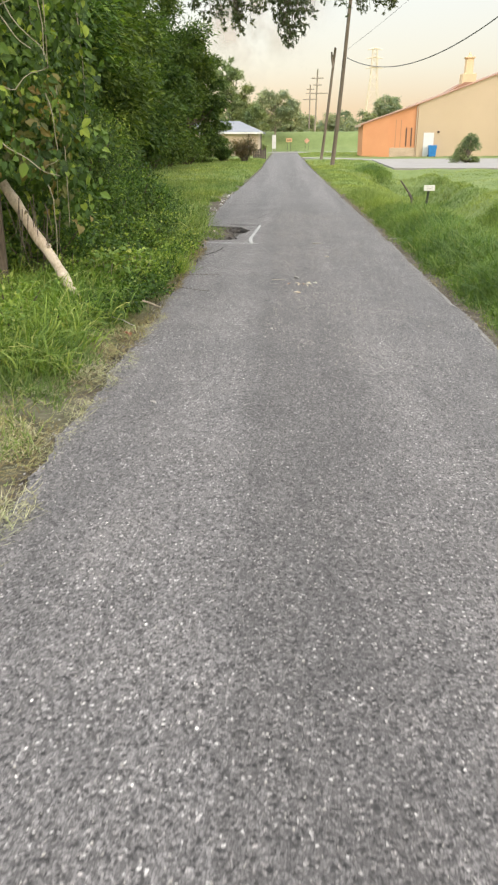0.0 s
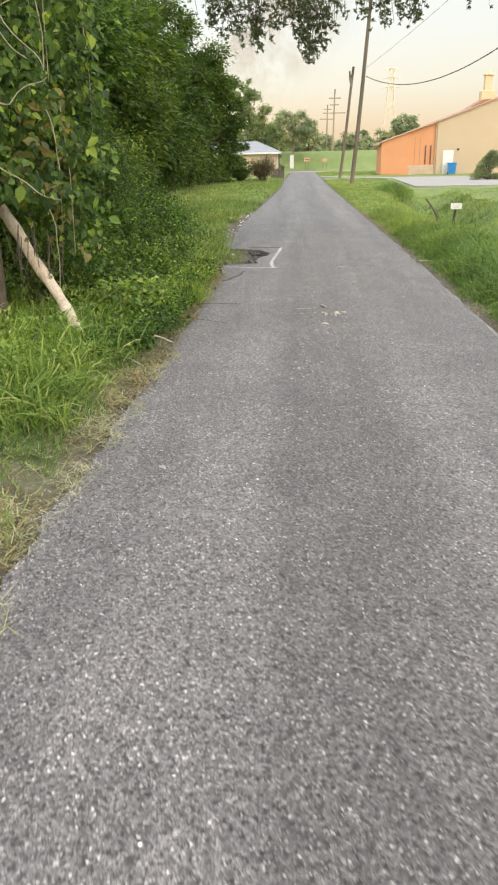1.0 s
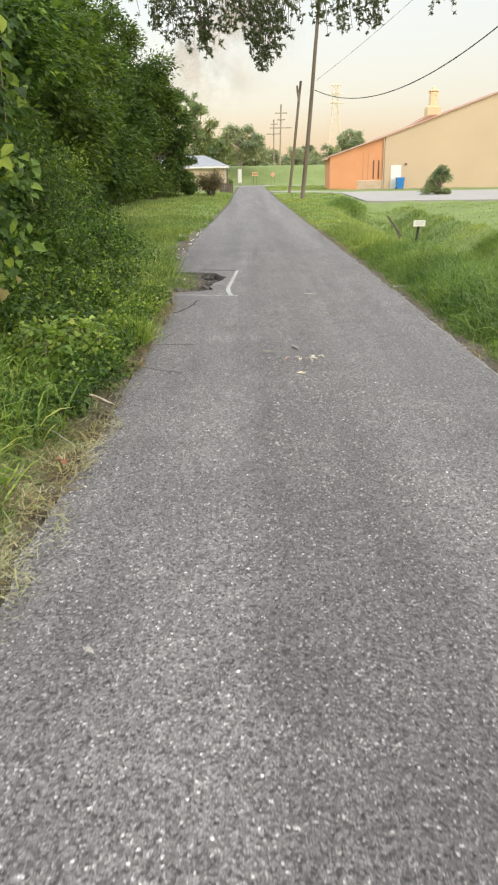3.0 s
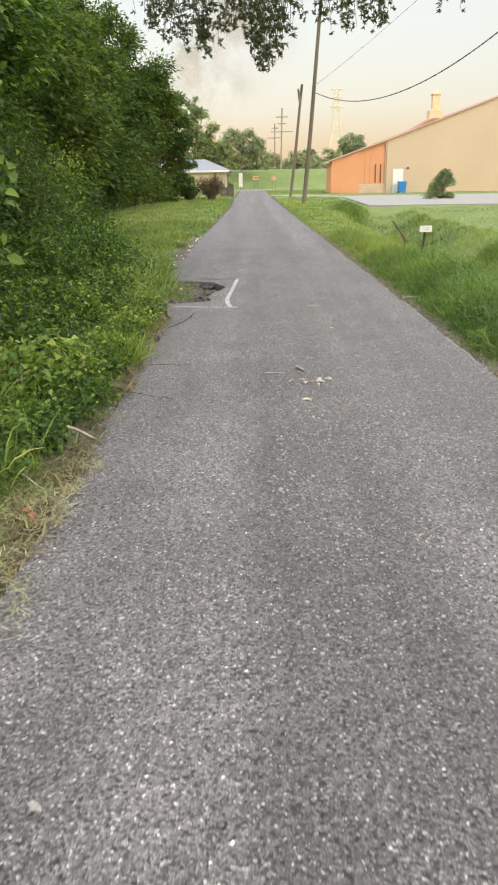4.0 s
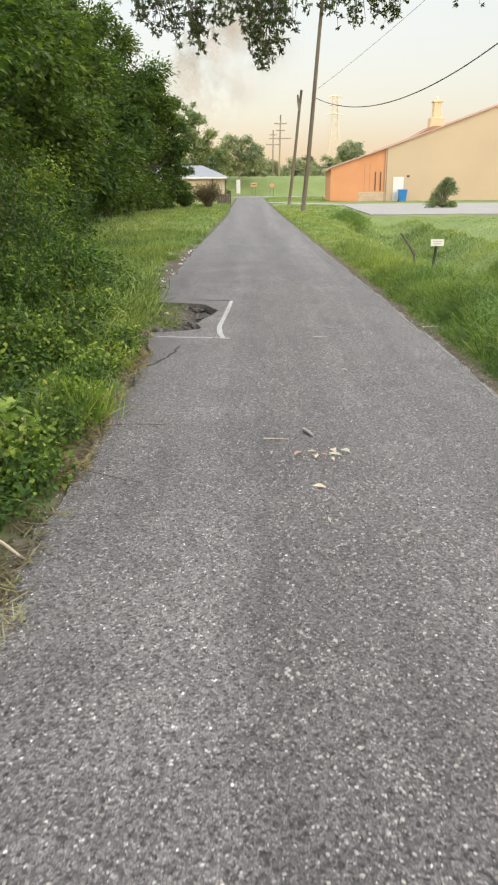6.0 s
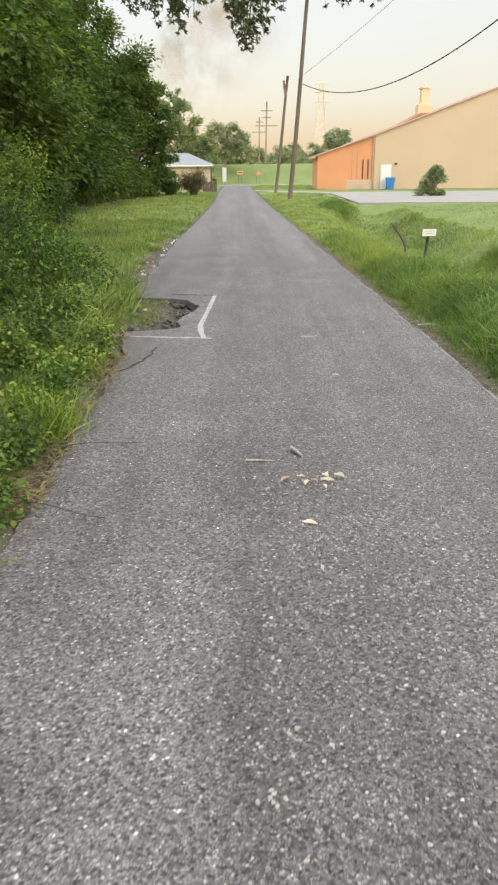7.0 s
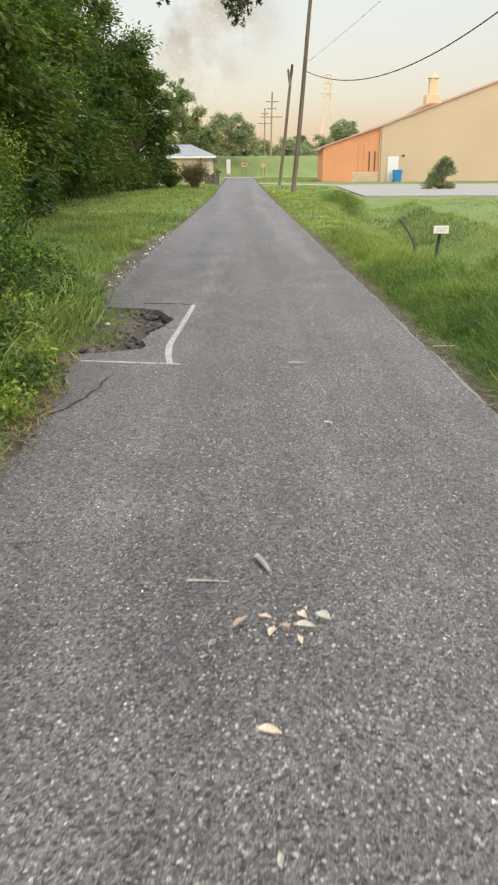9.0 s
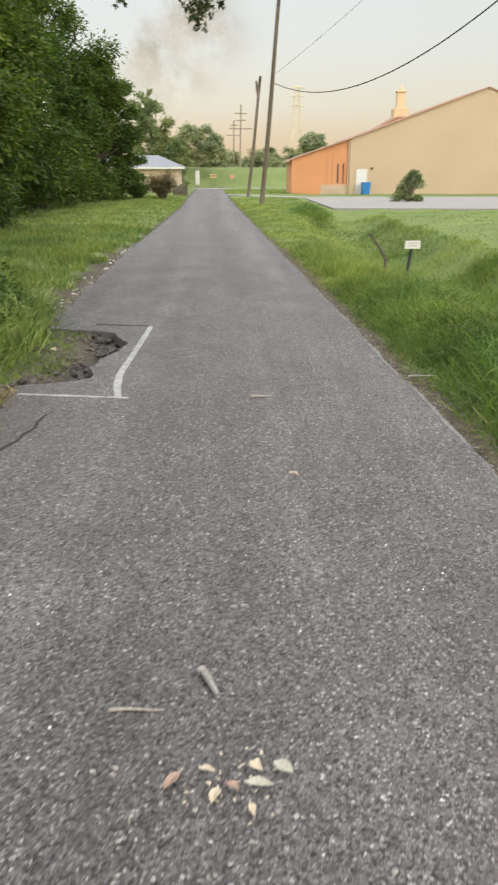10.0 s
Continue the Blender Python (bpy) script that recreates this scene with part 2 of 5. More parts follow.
ORANGE_WALL = plain("orange_wall_panel", (0.63, 0.285, 0.14), (0.70, 0.335, 0.17), 0.75, 0.4, 12, 0.05, grain=0.06)
STONE_BASE = plain("pale_stone_base", (0.48, 0.37, 0.27), (0.62, 0.49, 0.37), 0.85, 2, 20)
RED_TRIM = plain("red_roof_trim", (0.33, 0.18, 0.115), (0.41, 0.235, 0.155), 0.65, 1, 20)
CREAM = plain("cream_paint", (0.70, 0.54, 0.33), (0.78, 0.62, 0.40), 0.7, 2, 20)
WHITE = plain("white_paint", (0.72, 0.72, 0.70), (0.82, 0.82, 0.80), 0.55, 3, 40, 0.1)
DARK = plain("dark_opening", (0.05, 0.03, 0.022), (0.09, 0.05, 0.04), 0.5, 4, 40)
BLUE = plain("blue_plastic", (0.02, 0.19, 0.55), (0.03, 0.25, 0.66), 0.45, 3, 40, 0.1)
HOUSE_WALL = plain("beige_siding", (0.58, 0.47, 0.36), (0.68, 0.56, 0.44), 0.8, 1, 20)
BLUE_ROOF = plain("grey_blue_roof", (0.19, 0.205, 0.235), (0.26, 0.275, 0.305), 0.6, 0.8, 20)
# both sign colours are dulled to carry the haze at their distance
SIGN_ORANGE = plain("orange_sign_sheet", (0.62, 0.38, 0.19), (0.70, 0.44, 0.23), 0.6, 3, 40, 0.05)
SIGN_RED = plain("red_orange_sign_sheet", (0.56, 0.31, 0.20), (0.62, 0.36, 0.24), 0.6, 3, 40, 0.05)
STEEL = plain("galvanised_steel", (0.34, 0.34, 0.34), (0.46, 0.46, 0.46), 0.5, 2, 30, 0.1, metal=0.6)
# distance haze is put into these two paled colours
HAZE_STEEL = plain("haze_tinted_steel", (0.74, 0.62, 0.48), (0.82, 0.69, 0.53), 0.6, 0.2, 3)
HAZY_WOOD = plain("haze_tinted_pole_wood", (0.27, 0.225, 0.175), (0.38, 0.32, 0.26), 0.85, 2, 30, 0.3, 0.01)
CABLE = plain("black_cable", (0.05, 0.05, 0.05), (0.08, 0.08, 0.08), 0.6, 5, 40)
POST_PAINT = plain("dark_green_post", (0.03, 0.04, 0.03), (0.06, 0.07, 0.05), 0.6, 5, 40)

VINE_LEAF = leafy("vine_leaves", [(0.0, (0.028, 0.062, 0.014)), (0.5, (0.065, 0.125, 0.028)), (0.86, (0.13, 0.215, 0.045)), (1.0, (0.30, 0.38, 0.07))], 0.35, 0.6)
DRY_LEAF = leafy("yellowing_leaves", [(0.0, (0.07, 0.085, 0.025)), (0.6, (0.16, 0.165, 0.05)), (1.0, (0.26, 0.19, 0.07))])
TREE_LEAF = leafy("tree_leaves", [(0.0, (0.034, 0.062, 0.020)), (0.6, (0.082, 0.135, 0.038)), (1.0, (0.165, 0.225, 0.058))], 0.4, 0.7)
OAK_LEAF = leafy("oak_leaves", [(0.0, (0.055, 0.072, 0.032)), (0.7, (0.095, 0.12, 0.05)), (1.0, (0.17, 0.19, 0.085))], 0.3)
# greens paled for far crowns: their colour carries the distance haze
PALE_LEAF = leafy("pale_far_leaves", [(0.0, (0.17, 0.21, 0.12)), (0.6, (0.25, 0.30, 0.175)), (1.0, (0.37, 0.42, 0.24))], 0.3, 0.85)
HAZY_LEAF = leafy("haze_tinted_far_leaves", [(0.0, (0.29, 0.32, 0.245)), (1.0, (0.42, 0.45, 0.345))], 0.25, 0.95)
DEEP = leafy("deep_green_blades", [(0.0, (0.09, 0.15, 0.045)), (0.55, (0.17, 0.25, 0.08)), (0.92, (0.265, 0.355, 0.125)), (1.0, (0.38, 0.37, 0.19))], 0.5, 0.55)
RED_SHRUB = leafy("reddish_shrub_leaves", [(0.0, (0.13, 0.115, 0.075)), (0.6, (0.22, 0.17, 0.12)), (1.0, (0.33, 0.21, 0.17))])
GRASS = leafy("grass_blades", [(0.0, (0.09, 0.142, 0.04)), (0.5, (0.165, 0.24, 0.075)), (0.9, (0.255, 0.335, 0.115)), (1.0, (0.40, 0.38, 0.19))], 0.3, 0.6)
FIELD = leafy("field_blades", [(0.0, (0.19, 0.25, 0.09)), (0.6, (0.275, 0.345, 0.13)), (1.0, (0.38, 0.43, 0.19))], 0.3, 0.65)
LUSH = leafy("lush_grass_blades", [(0.0, (0.09, 0.155, 0.028)), (0.5, (0.195, 0.285, 0.055)), (0.85, (0.33, 0.41, 0.10)), (1.0, (0.50, 0.48, 0.20))], 0.38, 0.55)
STRAW = leafy("dry_cut_straw", [(0.0, (0.24, 0.21, 0.13)), (0.5, (0.42, 0.38, 0.26)), (0.85, (0.56, 0.52, 0.39)), (1.0, (0.24, 0.30, 0.10))], 0.15, 0.85)
LITTER = leafy("dead_grass_litter", [(0.0, (0.11, 0.08, 0.045)), (0.5, (0.20, 0.15, 0.085)), (0.85, (0.34, 0.28, 0.15)), (1.0, (0.22, 0.27, 0.08))], 0.1, 0.85)
FALLEN = plain("fallen_leaf_tan", (0.50, 0.41, 0.29), (0.68, 0.60, 0.47), 0.7, 30, 160, 0.4)
FALLEN_RED = plain("fallen_leaf_red", (0.20, 0.085, 0.045), (0.32, 0.15, 0.075), 0.7, 30, 160, 0.4)
FALLEN_GREEN = plain("fallen_leaf_grey", (0.36, 0.36, 0.29), (0.52, 0.51, 0.44), 0.7, 30, 160, 0.4)
FALLEN_BROWN = plain("fallen_leaf_brown", (0.30, 0.20, 0.15), (0.48, 0.35, 0.28), 0.7, 30, 160, 0.4)


# ---- mesh tools ----
class Geo:
    """Collects vertices and faces, then becomes one mesh."""

    def __init__(self):
        self.v, self.f, self.n = [], [], 0

    def add(self, verts, faces):
        verts = np.asarray(verts, float).reshape(-1, 3)
        self.v.append(verts)
        if isinstance(faces, np.ndarray):
            self.f.append(faces + self.n)
        else:
            by = {}
            for f_ in faces:
                by.setdefault(len(f_), []).append(f_)
            for k in by:
                self.f.append(np.array(by[k], int) + self.n)
        self.n += len(verts)
        return self

    def box(self, x0, y0, z0, x1, y1, z1, bev=0.0):
        b = min(bev, (x1 - x0) / 3, (y1 - y0) / 3, (z1 - z0) / 3)
        if b <= 0:
            v = [(x, y, z) for z in (z0, z1) for y in (y0, y1) for x in (x0, x1)]
            f = [(0, 2, 3, 1), (4, 5, 7, 6), (0, 1, 5, 4), (2, 6, 7, 3), (0, 4, 6, 2), (1, 3, 7, 5)]
            return self.add(v, f)
        bm = bmesh.new()
        bmesh.ops.create_cube(bm, size=1.0, matrix=Matrix.Translation(((x0 + x1) / 2, (y0 + y1) / 2, (z0 + z1) / 2)) @ Matrix.Diagonal((x1 - x0, y1 - y0, z1 - z0, 1)))
        bmesh.ops.bevel(bm, geom=bm.edges[:], offset=b, segments=1, affect="EDGES")
        bm.verts.index_update()
        self.add([tuple(q.co) for q in bm.verts], [tuple(q.index for q in f_.verts) for f_ in bm.faces])
        bm.free()
        return self

    def prism(self, outline, y0, y1):
        """An outline in x and z, pushed from y0 to y1."""
        k = len(outline)
        v = [(x, y0, z) for x, z in outline] + [(x, y1, z) for x, z in outline]
        f = [tuple(range(k)), tuple(range(2 * k - 1, k - 1, -1))] + [(i, i + k, (i + 1) % k + k, (i + 1) % k) for i in range(k)]
        return self.add(v, f)

    def tube(self, pts, radii, seg=6, caps=True):
        pts = np.asarray(pts, float)
        radii = np.broadcast_to(np.asarray(radii, float), (len(pts),))
        tan = np.gradient(pts, axis=0)
        tan /= np.linalg.norm(tan, axis=1)[:, None] + 1e-9
        ref = np.where(np.abs(tan[:, 2:3]) > 0.9, [[1.0, 0, 0]], [[0, 0, 1.0]])
        u = np.cross(tan, ref)
        u /= np.linalg.norm(u, axis=1)[:, None] + 1e-9
        w = np.cross(tan, u)
        a = np.arange(seg) * 2 * np.pi / seg
        ring = pts[:, None] + radii[:, None, None] * (np.cos(a)[None, :, None] * u[:, None] + np.sin(a)[None, :, None] * w[:, None])
        i, j = np.meshgrid(np.arange(len(pts) - 1), np.arange(seg), indexing="ij")
        q = np.stack([i * seg + j, i * seg + (j + 1) % seg, (i + 1) * seg + (j + 1) % seg, (i + 1) * seg + j], -1).reshape(-1, 4)
        base = self.n
        self.add(ring.reshape(-1, 3), q)
        if caps:
            self.f.append(np.array([[base + k for k in range(seg)], [base + (len(pts) - 1) * seg + k for k in range(seg)][::-1]]))
        return self

    def scatter(self, tv, tf, pos, axis, up, size):
        """Copies of the little shape tv, tf (x across, y along, z up), turned to axis and up."""
        axis = axis / (np.linalg.norm(axis, axis=1)[:, None] + 1e-9)
        side = np.cross(axis, up)
        side /= np.linalg.norm(side, axis=1)[:, None] + 1e-9
        nor = np.cross(side, axis)
        size = np.asarray(size, float)
        if size.ndim == 1:
            size = np.stack([size] * 3, 1)
        tv = np.asarray(tv, float)
        v = (pos[:, None] + (tv[None, :, 0:1] * size[:, None, 0:1]) * side[:, None] + (tv[None, :, 1:2] * size[:, None, 1:2]) * axis[:, None]
             + (tv[None, :, 2:3] * size[:, None, 2:3]) * nor[:, None])
        off = self.n + np.arange(len(pos))[:, None, None] * len(tv)
        by = {}
        for f_ in tf:
            by.setdefault(len(f_), []).append(f_)
        for k in by:
            self.f.append((np.array(by[k], int)[None] + off).reshape(-1, k))
        self.v.append(v.reshape(-1, 3))
        self.n += v.shape[0] * v.shape[1]
        return self

    def mesh(self, name, mat, smooth=False):
        me = bpy.data.meshes.new(name)
        v = np.concatenate(self.v)
        me.vertices.add(len(v))
        me.vertices.foreach_set("co", v.ravel())
        loops = np.concatenate([f_.ravel() for f_ in self.f])
        counts = np.concatenate([np.full(len(f_), f_.shape[1]) for f_ in self.f])
        me.loops.add(len(loops))
        me.loops.foreach_set("vertex_index", loops.astype(np.int32))
        me.polygons.add(len(counts))
        me.polygons.foreach_set("loop_start", np.concatenate([[0], np.cumsum(counts)[:-1]]).astype(np.int32))
        me.polygons.foreach_set("loop_total", counts.astype(np.int32))
        me.polygons.foreach_set("use_smooth", np.full(len(counts), smooth))
        me.update(calc_edges=True)
        me.validate()
        me.materials.append(mat)
        return me


def part(name, geo, mat, parent=None, label="", smooth=False):
    ob = new(name, geo.mesh(name, mat, smooth))
    if parent is not None:
        ob.parent = parent
        ob.matrix_parent_inverse = parent.matrix_basis.inverted()
    return tagged(ob, label) if label else ob


def thing(name, at, label, category, group="", kind=""):
    ob = new(name)
    ob.matrix_basis = Matrix.Translation(at)
    ob.empty_display_size = 0.2
    return tagged(ob, label, category, group, kind)


LEAF_V = [(0, 0, 0), (-0.30, 0.32, 0.07), (-0.24, 0.68, 0.04), (0, 1, -0.10), (0.24, 0.68, 0.04), (0.30, 0.32, 0.07), (0, 0.5, -0.02)]
LEAF_F = [(0, 6, 1), (1, 6, 2), (2, 6, 3), (3, 6, 4), (4, 6, 5), (5, 6, 0)]
KITE_V = [(0, 0, 0), (-0.27, 0.45, 0.06), (0, 1, -0.06), (0.27, 0.45, 0.06)]
KITE_F = [(0, 2, 1), (0, 3, 2)]
HEART_V = [(0, 0, 0), (-0.30, -0.12, 0.03), (-0.46, 0.16, 0.07), (-0.30, 0.58, 0.03), (0, 1.0, -0.16), (0.30, 0.58, 0.03), (0.46, 0.16, 0.07), (0.30, -0.12, 0.03), (0, 0.35, -0.02)]
HEART_F = [(0, 8, 1), (1, 8, 2), (2, 8, 3), (3, 8, 4), (4, 8, 5), (5, 8, 6), (6, 8, 7), (7, 8, 0)]
BLADE_V = [(-0.5, 0, 0), (0.5, 0, 0), (-0.42, 0.5, 0.10), (0.42, 0.5, 0.10), (0, 1, 0.42)]
BLADE_F = [(0, 1, 3, 2), (2, 3, 4)]
# a long blade that arches over and hangs at its tip
ARCH_V = [(-0.5, 0, 0), (0.5, 0, 0), (-0.5, 0.42, 0.06), (0.5, 0.42, 0.06), (-0.42, 0.74, 0.24), (0.42, 0.74, 0.24), (-0.28, 0.86, 0.52), (0.28, 0.86, 0.52), (0, 0.74, 0.82)]
ARCH_F = [(0, 1, 3, 2), (2, 3, 5, 4), (4, 5, 7, 6), (6, 7, 8)]


def unit(n):
    d = rng.normal(size=(n, 3))
    return d / np.linalg.norm(d, axis=1)[:, None]


def smooth(a, b, x):
    t = np.clip((np.asarray(x, float) - a) / (b - a), 0, 1)
    return t * t * (3 - 2 * t)


def wave(x, y, s, seed=0.0):
    """Cheap smooth unevenness, about -1 to 1."""
    return (np.sin(x * s + 1.3 * np.sin(y * s * 0.7 + seed) + seed) + np.sin(y * s * 1.1 + 1.7 * np.sin(x * s * 0.6 - seed)) + np.sin((x + y) * s * 1.9 + seed * 2)) / 3


# ---- plan of the ground ----
def road_left(y):
    y = np.asarray(y, float)
    e = np.interp(y, [-40, 0, 12.6, 13.3, 16.6, 17.5, 25, 35, 50, 66, 118], [-1.24, -1.24, -1.25, -1.38, -1.62, -1.66, -1.72, -1.6, -1.5, -1.7, -1.95])
    hole = np.interp(y, [13.62, 13.80, 13.95, 14.05, 14.3, 14.55, 14.7, 14.9, 15.3, 15.6, 15.78, 15.92, 16.05], [-1.5, -0.93, -0.80, -0.79, -0.83, -0.80, -0.76, -0.69, -0.66, -0.76, -0.86, -1.05, -1.6])
    e = np.maximum(e, np.where((y > 13.6) & (y < 16.1), hole, -9))
    return e + 0.035 * wave(y, 0 * y, 5.0, 1) + 0.018 * wave(y, 0 * y, 23.0, 2)


def road_right(y):
    y = np.asarray(y, float)
    return np.interp(y, [-40, 6, 16, 22, 32, 50, 79, 118], [1.97, 1.95, 1.88, 1.8, 1.67, 1.52, 1.37, 1.25]) + 0.02 * wave(y, 0 * y, 2.3, 3) + 0.012 * wave(y, 0 * y, 17.0, 4)


def ground_z(x, y):
    x, y = np.asarray(x, float), np.asarray(y, float)
    z = 0.02 * wave(x, y, 0.9, 5) + 0.012 * wave(x, y, 3.1, 6)
    fade = 1 - smooth(40, 47, y)
    right = smooth(1.95, 2.5, x)
    z = z + right * (0.02 + 0.07 * wave(x, y, 1.6, 2) * smooth(2.2, 3.2, x))
    z = z + 0.16 * np.exp(-((x - 3.0) / 0.55) ** 2) * smooth(6, 9, y) * (1 - smooth(16, 21, y)) * (1 + 0.4 * wave(x, y, 1.9, 8))
    z = z + 0.42 * np.exp(-((x - 4.9) / 0.9) ** 2 - ((y - 44) / 2.2) ** 2)
    z = z - fade * 0.85 * np.exp(-((x - 6.1) / 1.45) ** 4) * (1 + 0.15 * wave(x, y, 0.8, 9))
    z = z - fade * 0.34 * smooth(2.4, 4.4, x) * (1 - smooth(7.5, 10.5, x))
    z = z + 0.16 * smooth(9, 16, x) * fade
    left = 1 - smooth(-2.2, -1.5, x)
    z = z + left * (0.04 + 0.05 * wave(x, y, 1.3, 7)) * smooth(-9, -7, -np.abs(x) * 0 - 5)
    z = z + 0.12 * (1 - smooth(-6, -2.4, x)) * (1 - smooth(15, 18, y))
    away = np.where(y < 118, np.maximum(road_left(y) - x, x - road_right(y)), 9.0)
    z = z * smooth(0.05, 0.7, away) - 0.03 * (1 - smooth(0.15, 0.8, away))
    z = np.where(away < 0.03, -0.06, z)
    hole = (y > 13.6) & (y < 16.1) & (x > -1.75) & (x < -0.6)
    z = np.where(hole, -0.125 + 0.105 * (1 - smooth(-1.35, -0.85, x)) + 0.034 * wave(x, y, 11, 3) + 0.026 * wave(x, y, 27, 1), z)
    lev = smooth(117, 127, y + 0.02 * x) * (1 - smooth(133, 144, y))
    return z + 2.75 * lev


def road_z(x, y):
    return 0.006 * wave(x, y, 1.1, 4) + 0.003 * wave(x, y, 4.0, 2)


def ground_sheet():
    def axis(knots):
        pts = []
        for a, b, step in knots:
            pts.append(np.arange(a, b, step))
        return np.concatenate(pts + [np.array([knots[-1][1]])])
    xs = axis([(-1500, -300, 200), (-300, -60, 20), (-60, -12, 2.0), (-12, -4, 0.4), (-4, -2, 0.12), (-2, -0.5, 0.045), (-0.5, 1.7, 0.3), (1.7, 2.6, 0.08), (2.6, 9, 0.16), (9, 20, 0.6), (20, 80, 4.0), (80, 300, 22), (300, 1500, 200)])
    ys = axis([(-1500, -300, 200), (-300, -40, 26), (-40, -4, 2.0), (-4, 12.5, 0.15), (12.5, 17, 0.05), (17, 30, 0.2), (30, 50, 0.4), (50, 112, 1.6), (112, 146, 0.8), (146, 300, 14), (300, 1500, 120)])
    X, Y = np.meshgrid(xs, ys)
    Z = ground_z(X, Y)
    w, h_ = len(xs), len(ys)
    i, j = np.meshgrid(np.arange(h_ - 1), np.arange(w - 1), indexing="ij")
    q = np.stack([i * w + j, i * w + j + 1, (i + 1) * w + j + 1, (i + 1) * w + j], -1).reshape(-1, 4)
    g = Geo().add(np.stack([X, Y, Z], -1), q)
    ob = part("ground", g, GROUND, smooth=True)
    tagged(ob, "green grassy roadside ground with bare brown soil edges", "ground", kind="structure")
    x, y = X.ravel(), Y.ravel()
    dl, dr = road_left(y) - x, x - road_right(y)
    soil = np.clip(1 - smooth(0.08, 0.34, dl + 0.12 * wave(x, y, 4, 1)), 0, 1) * (dl > -0.3)
    soil = np.maximum(soil, (1 - smooth(0.14, 0.36, dr + 0.08 * wave(x, y, 5, 2))) * (dr > -0.3))
    soil = np.maximum(soil, ((x > -1.8) & (x < 0) & (y > 13.5) & (y < 19)) * (1 - smooth(-0.05, 0.35, -1.6 - x + 0.1 * wave(x, y, 6, 3))))
    soil = np.maximum(soil, (1 - smooth(5.6, 7.2, y + 0.5 * wave(x, y, 3, 3))) * (1 - smooth(0.7, 1.5, dl + 0.3 * wave(x, y, 2.2, 9))) * (dl > -0.3) * smooth(-3, 0, y) * 0.85)
    soil = np.maximum(soil, (1 - smooth(-5.5, -3.2, x)) * smooth(-11, -8, x) * (1 - smooth(14, 17, y)) * smooth(3, 6, y))
    soil = np.maximum(soil, smooth(15, 16, y) * (1 - smooth(24, 29, y)) * (1 - smooth(0.25, 0.6, dl + 0.15 * wave(x, y, 3, 4))) * (dl > -0.3))
    soil = np.where(y > 118, 0, soil)
    at = ob.data.attributes.new("soil", "FLOAT", "POINT")
    at.data.foreach_set("value", soil.astype(np.float32))
    # blackest close under the rim: broken asphalt plus painted recess shade
    tar_shade = ((y > 13.5) & (y < 16.2) & (x < 0)) * (1 - smooth(0.16, 0.50, dl + 0.10 * wave(x, y, 7, 2))) * (dl > -0.4) * (x > -1.45)
    at = ob.data.attributes.new("tar_shade", "FLOAT", "POINT")
    at.data.foreach_set("value", tar_shade.astype(np.float32))
    return ob


def road_sheet():
    ys = np.concatenate([np.arange(-40, -3, 1.5), np.arange(-3, 12.5, 0.05), np.arange(12.5, 17, 0.02), np.arange(17, 32, 0.06), np.arange(32, 118.1, 0.5)])
    k = 26
    L, R = road_left(ys), road_right(ys)
    s = np.linspace(0, 1, k)
    X = L[:, None] + (R - L)[:, None] * s[None]
    Y = np.repeat(ys[:, None], k, 1)
    Z = road_z(X, Y)
    n_ = len(ys)
    i, j = np.meshgrid(np.arange(n_ - 1), np.arange(k - 1), indexing="ij")
    q = np.stack([i * k + j, i * k + j + 1, (i + 1) * k + j + 1, (i + 1) * k + j], -1).reshape(-1, 4)
    g = Geo().add(np.stack([X, Y, Z], -1), q)
    # broken vertical edges down to the soil
    for col, flip, lean in ((0, 1, -0.02), (k - 1, 0, 0.02)):
        top = np.stack([X[:, col], ys, Z[:, col]], -1)
        low = top + np.array([lean, 0, -0.085])
        a = np.arange(n_ - 1)
        f_ = np.stack([a, a + 1, a + 1 + n_, a + n_], -1)
        g.add(np.concatenate([top, low]), f_ if flip else f_[:, ::-1])
    ob = part("road", g, ASPHALT, smooth=False)
    return tagged(ob, "narrow weathered grey asphalt lane with exposed aggregate", "road", kind="structure")


ground_sheet()
road = road_sheet()


# ---- parking lot, driveway ----
def slab(name, pts, z0, z1, mat, label, category):
    k = len(pts)
    v = [(x, y, z1) for x, y in pts] + [(x, y, z0) for x, y in pts]
    f = [tuple(range(k)), tuple(range(2 * k - 1, k - 1, -1))] + [(i, i + k, (i + 1) % k + k, (i + 1) % k) for i in range(k)]
    ob = part(name, Geo().add(v, f), mat)
    return tagged(ob, label, category, kind="structure")


slab("parking_lot", [(6.3, 46.6), (60, 43.6), (60, 68.5), (8.6, 68.5), (7.0, 66.0)], -0.2, 0.09, CONCRETE, "pale concrete parking lot beside the tan hall", "parking lot")
slab("driveway", [(1.5, 74.5), (7.06, 66.3), (8.5, 68.53), (1.45, 77.5)], -0.2, 0.06, CONCRETE, "narrow pale concrete driveway joining the lane", "driveway")
slab("cross_street", [(-80, 107), (80, 106), (80, 112), (-80, 113.5)], -0.2, 0.035, CONCRETE, "pale cross street in front of the levee", "road")


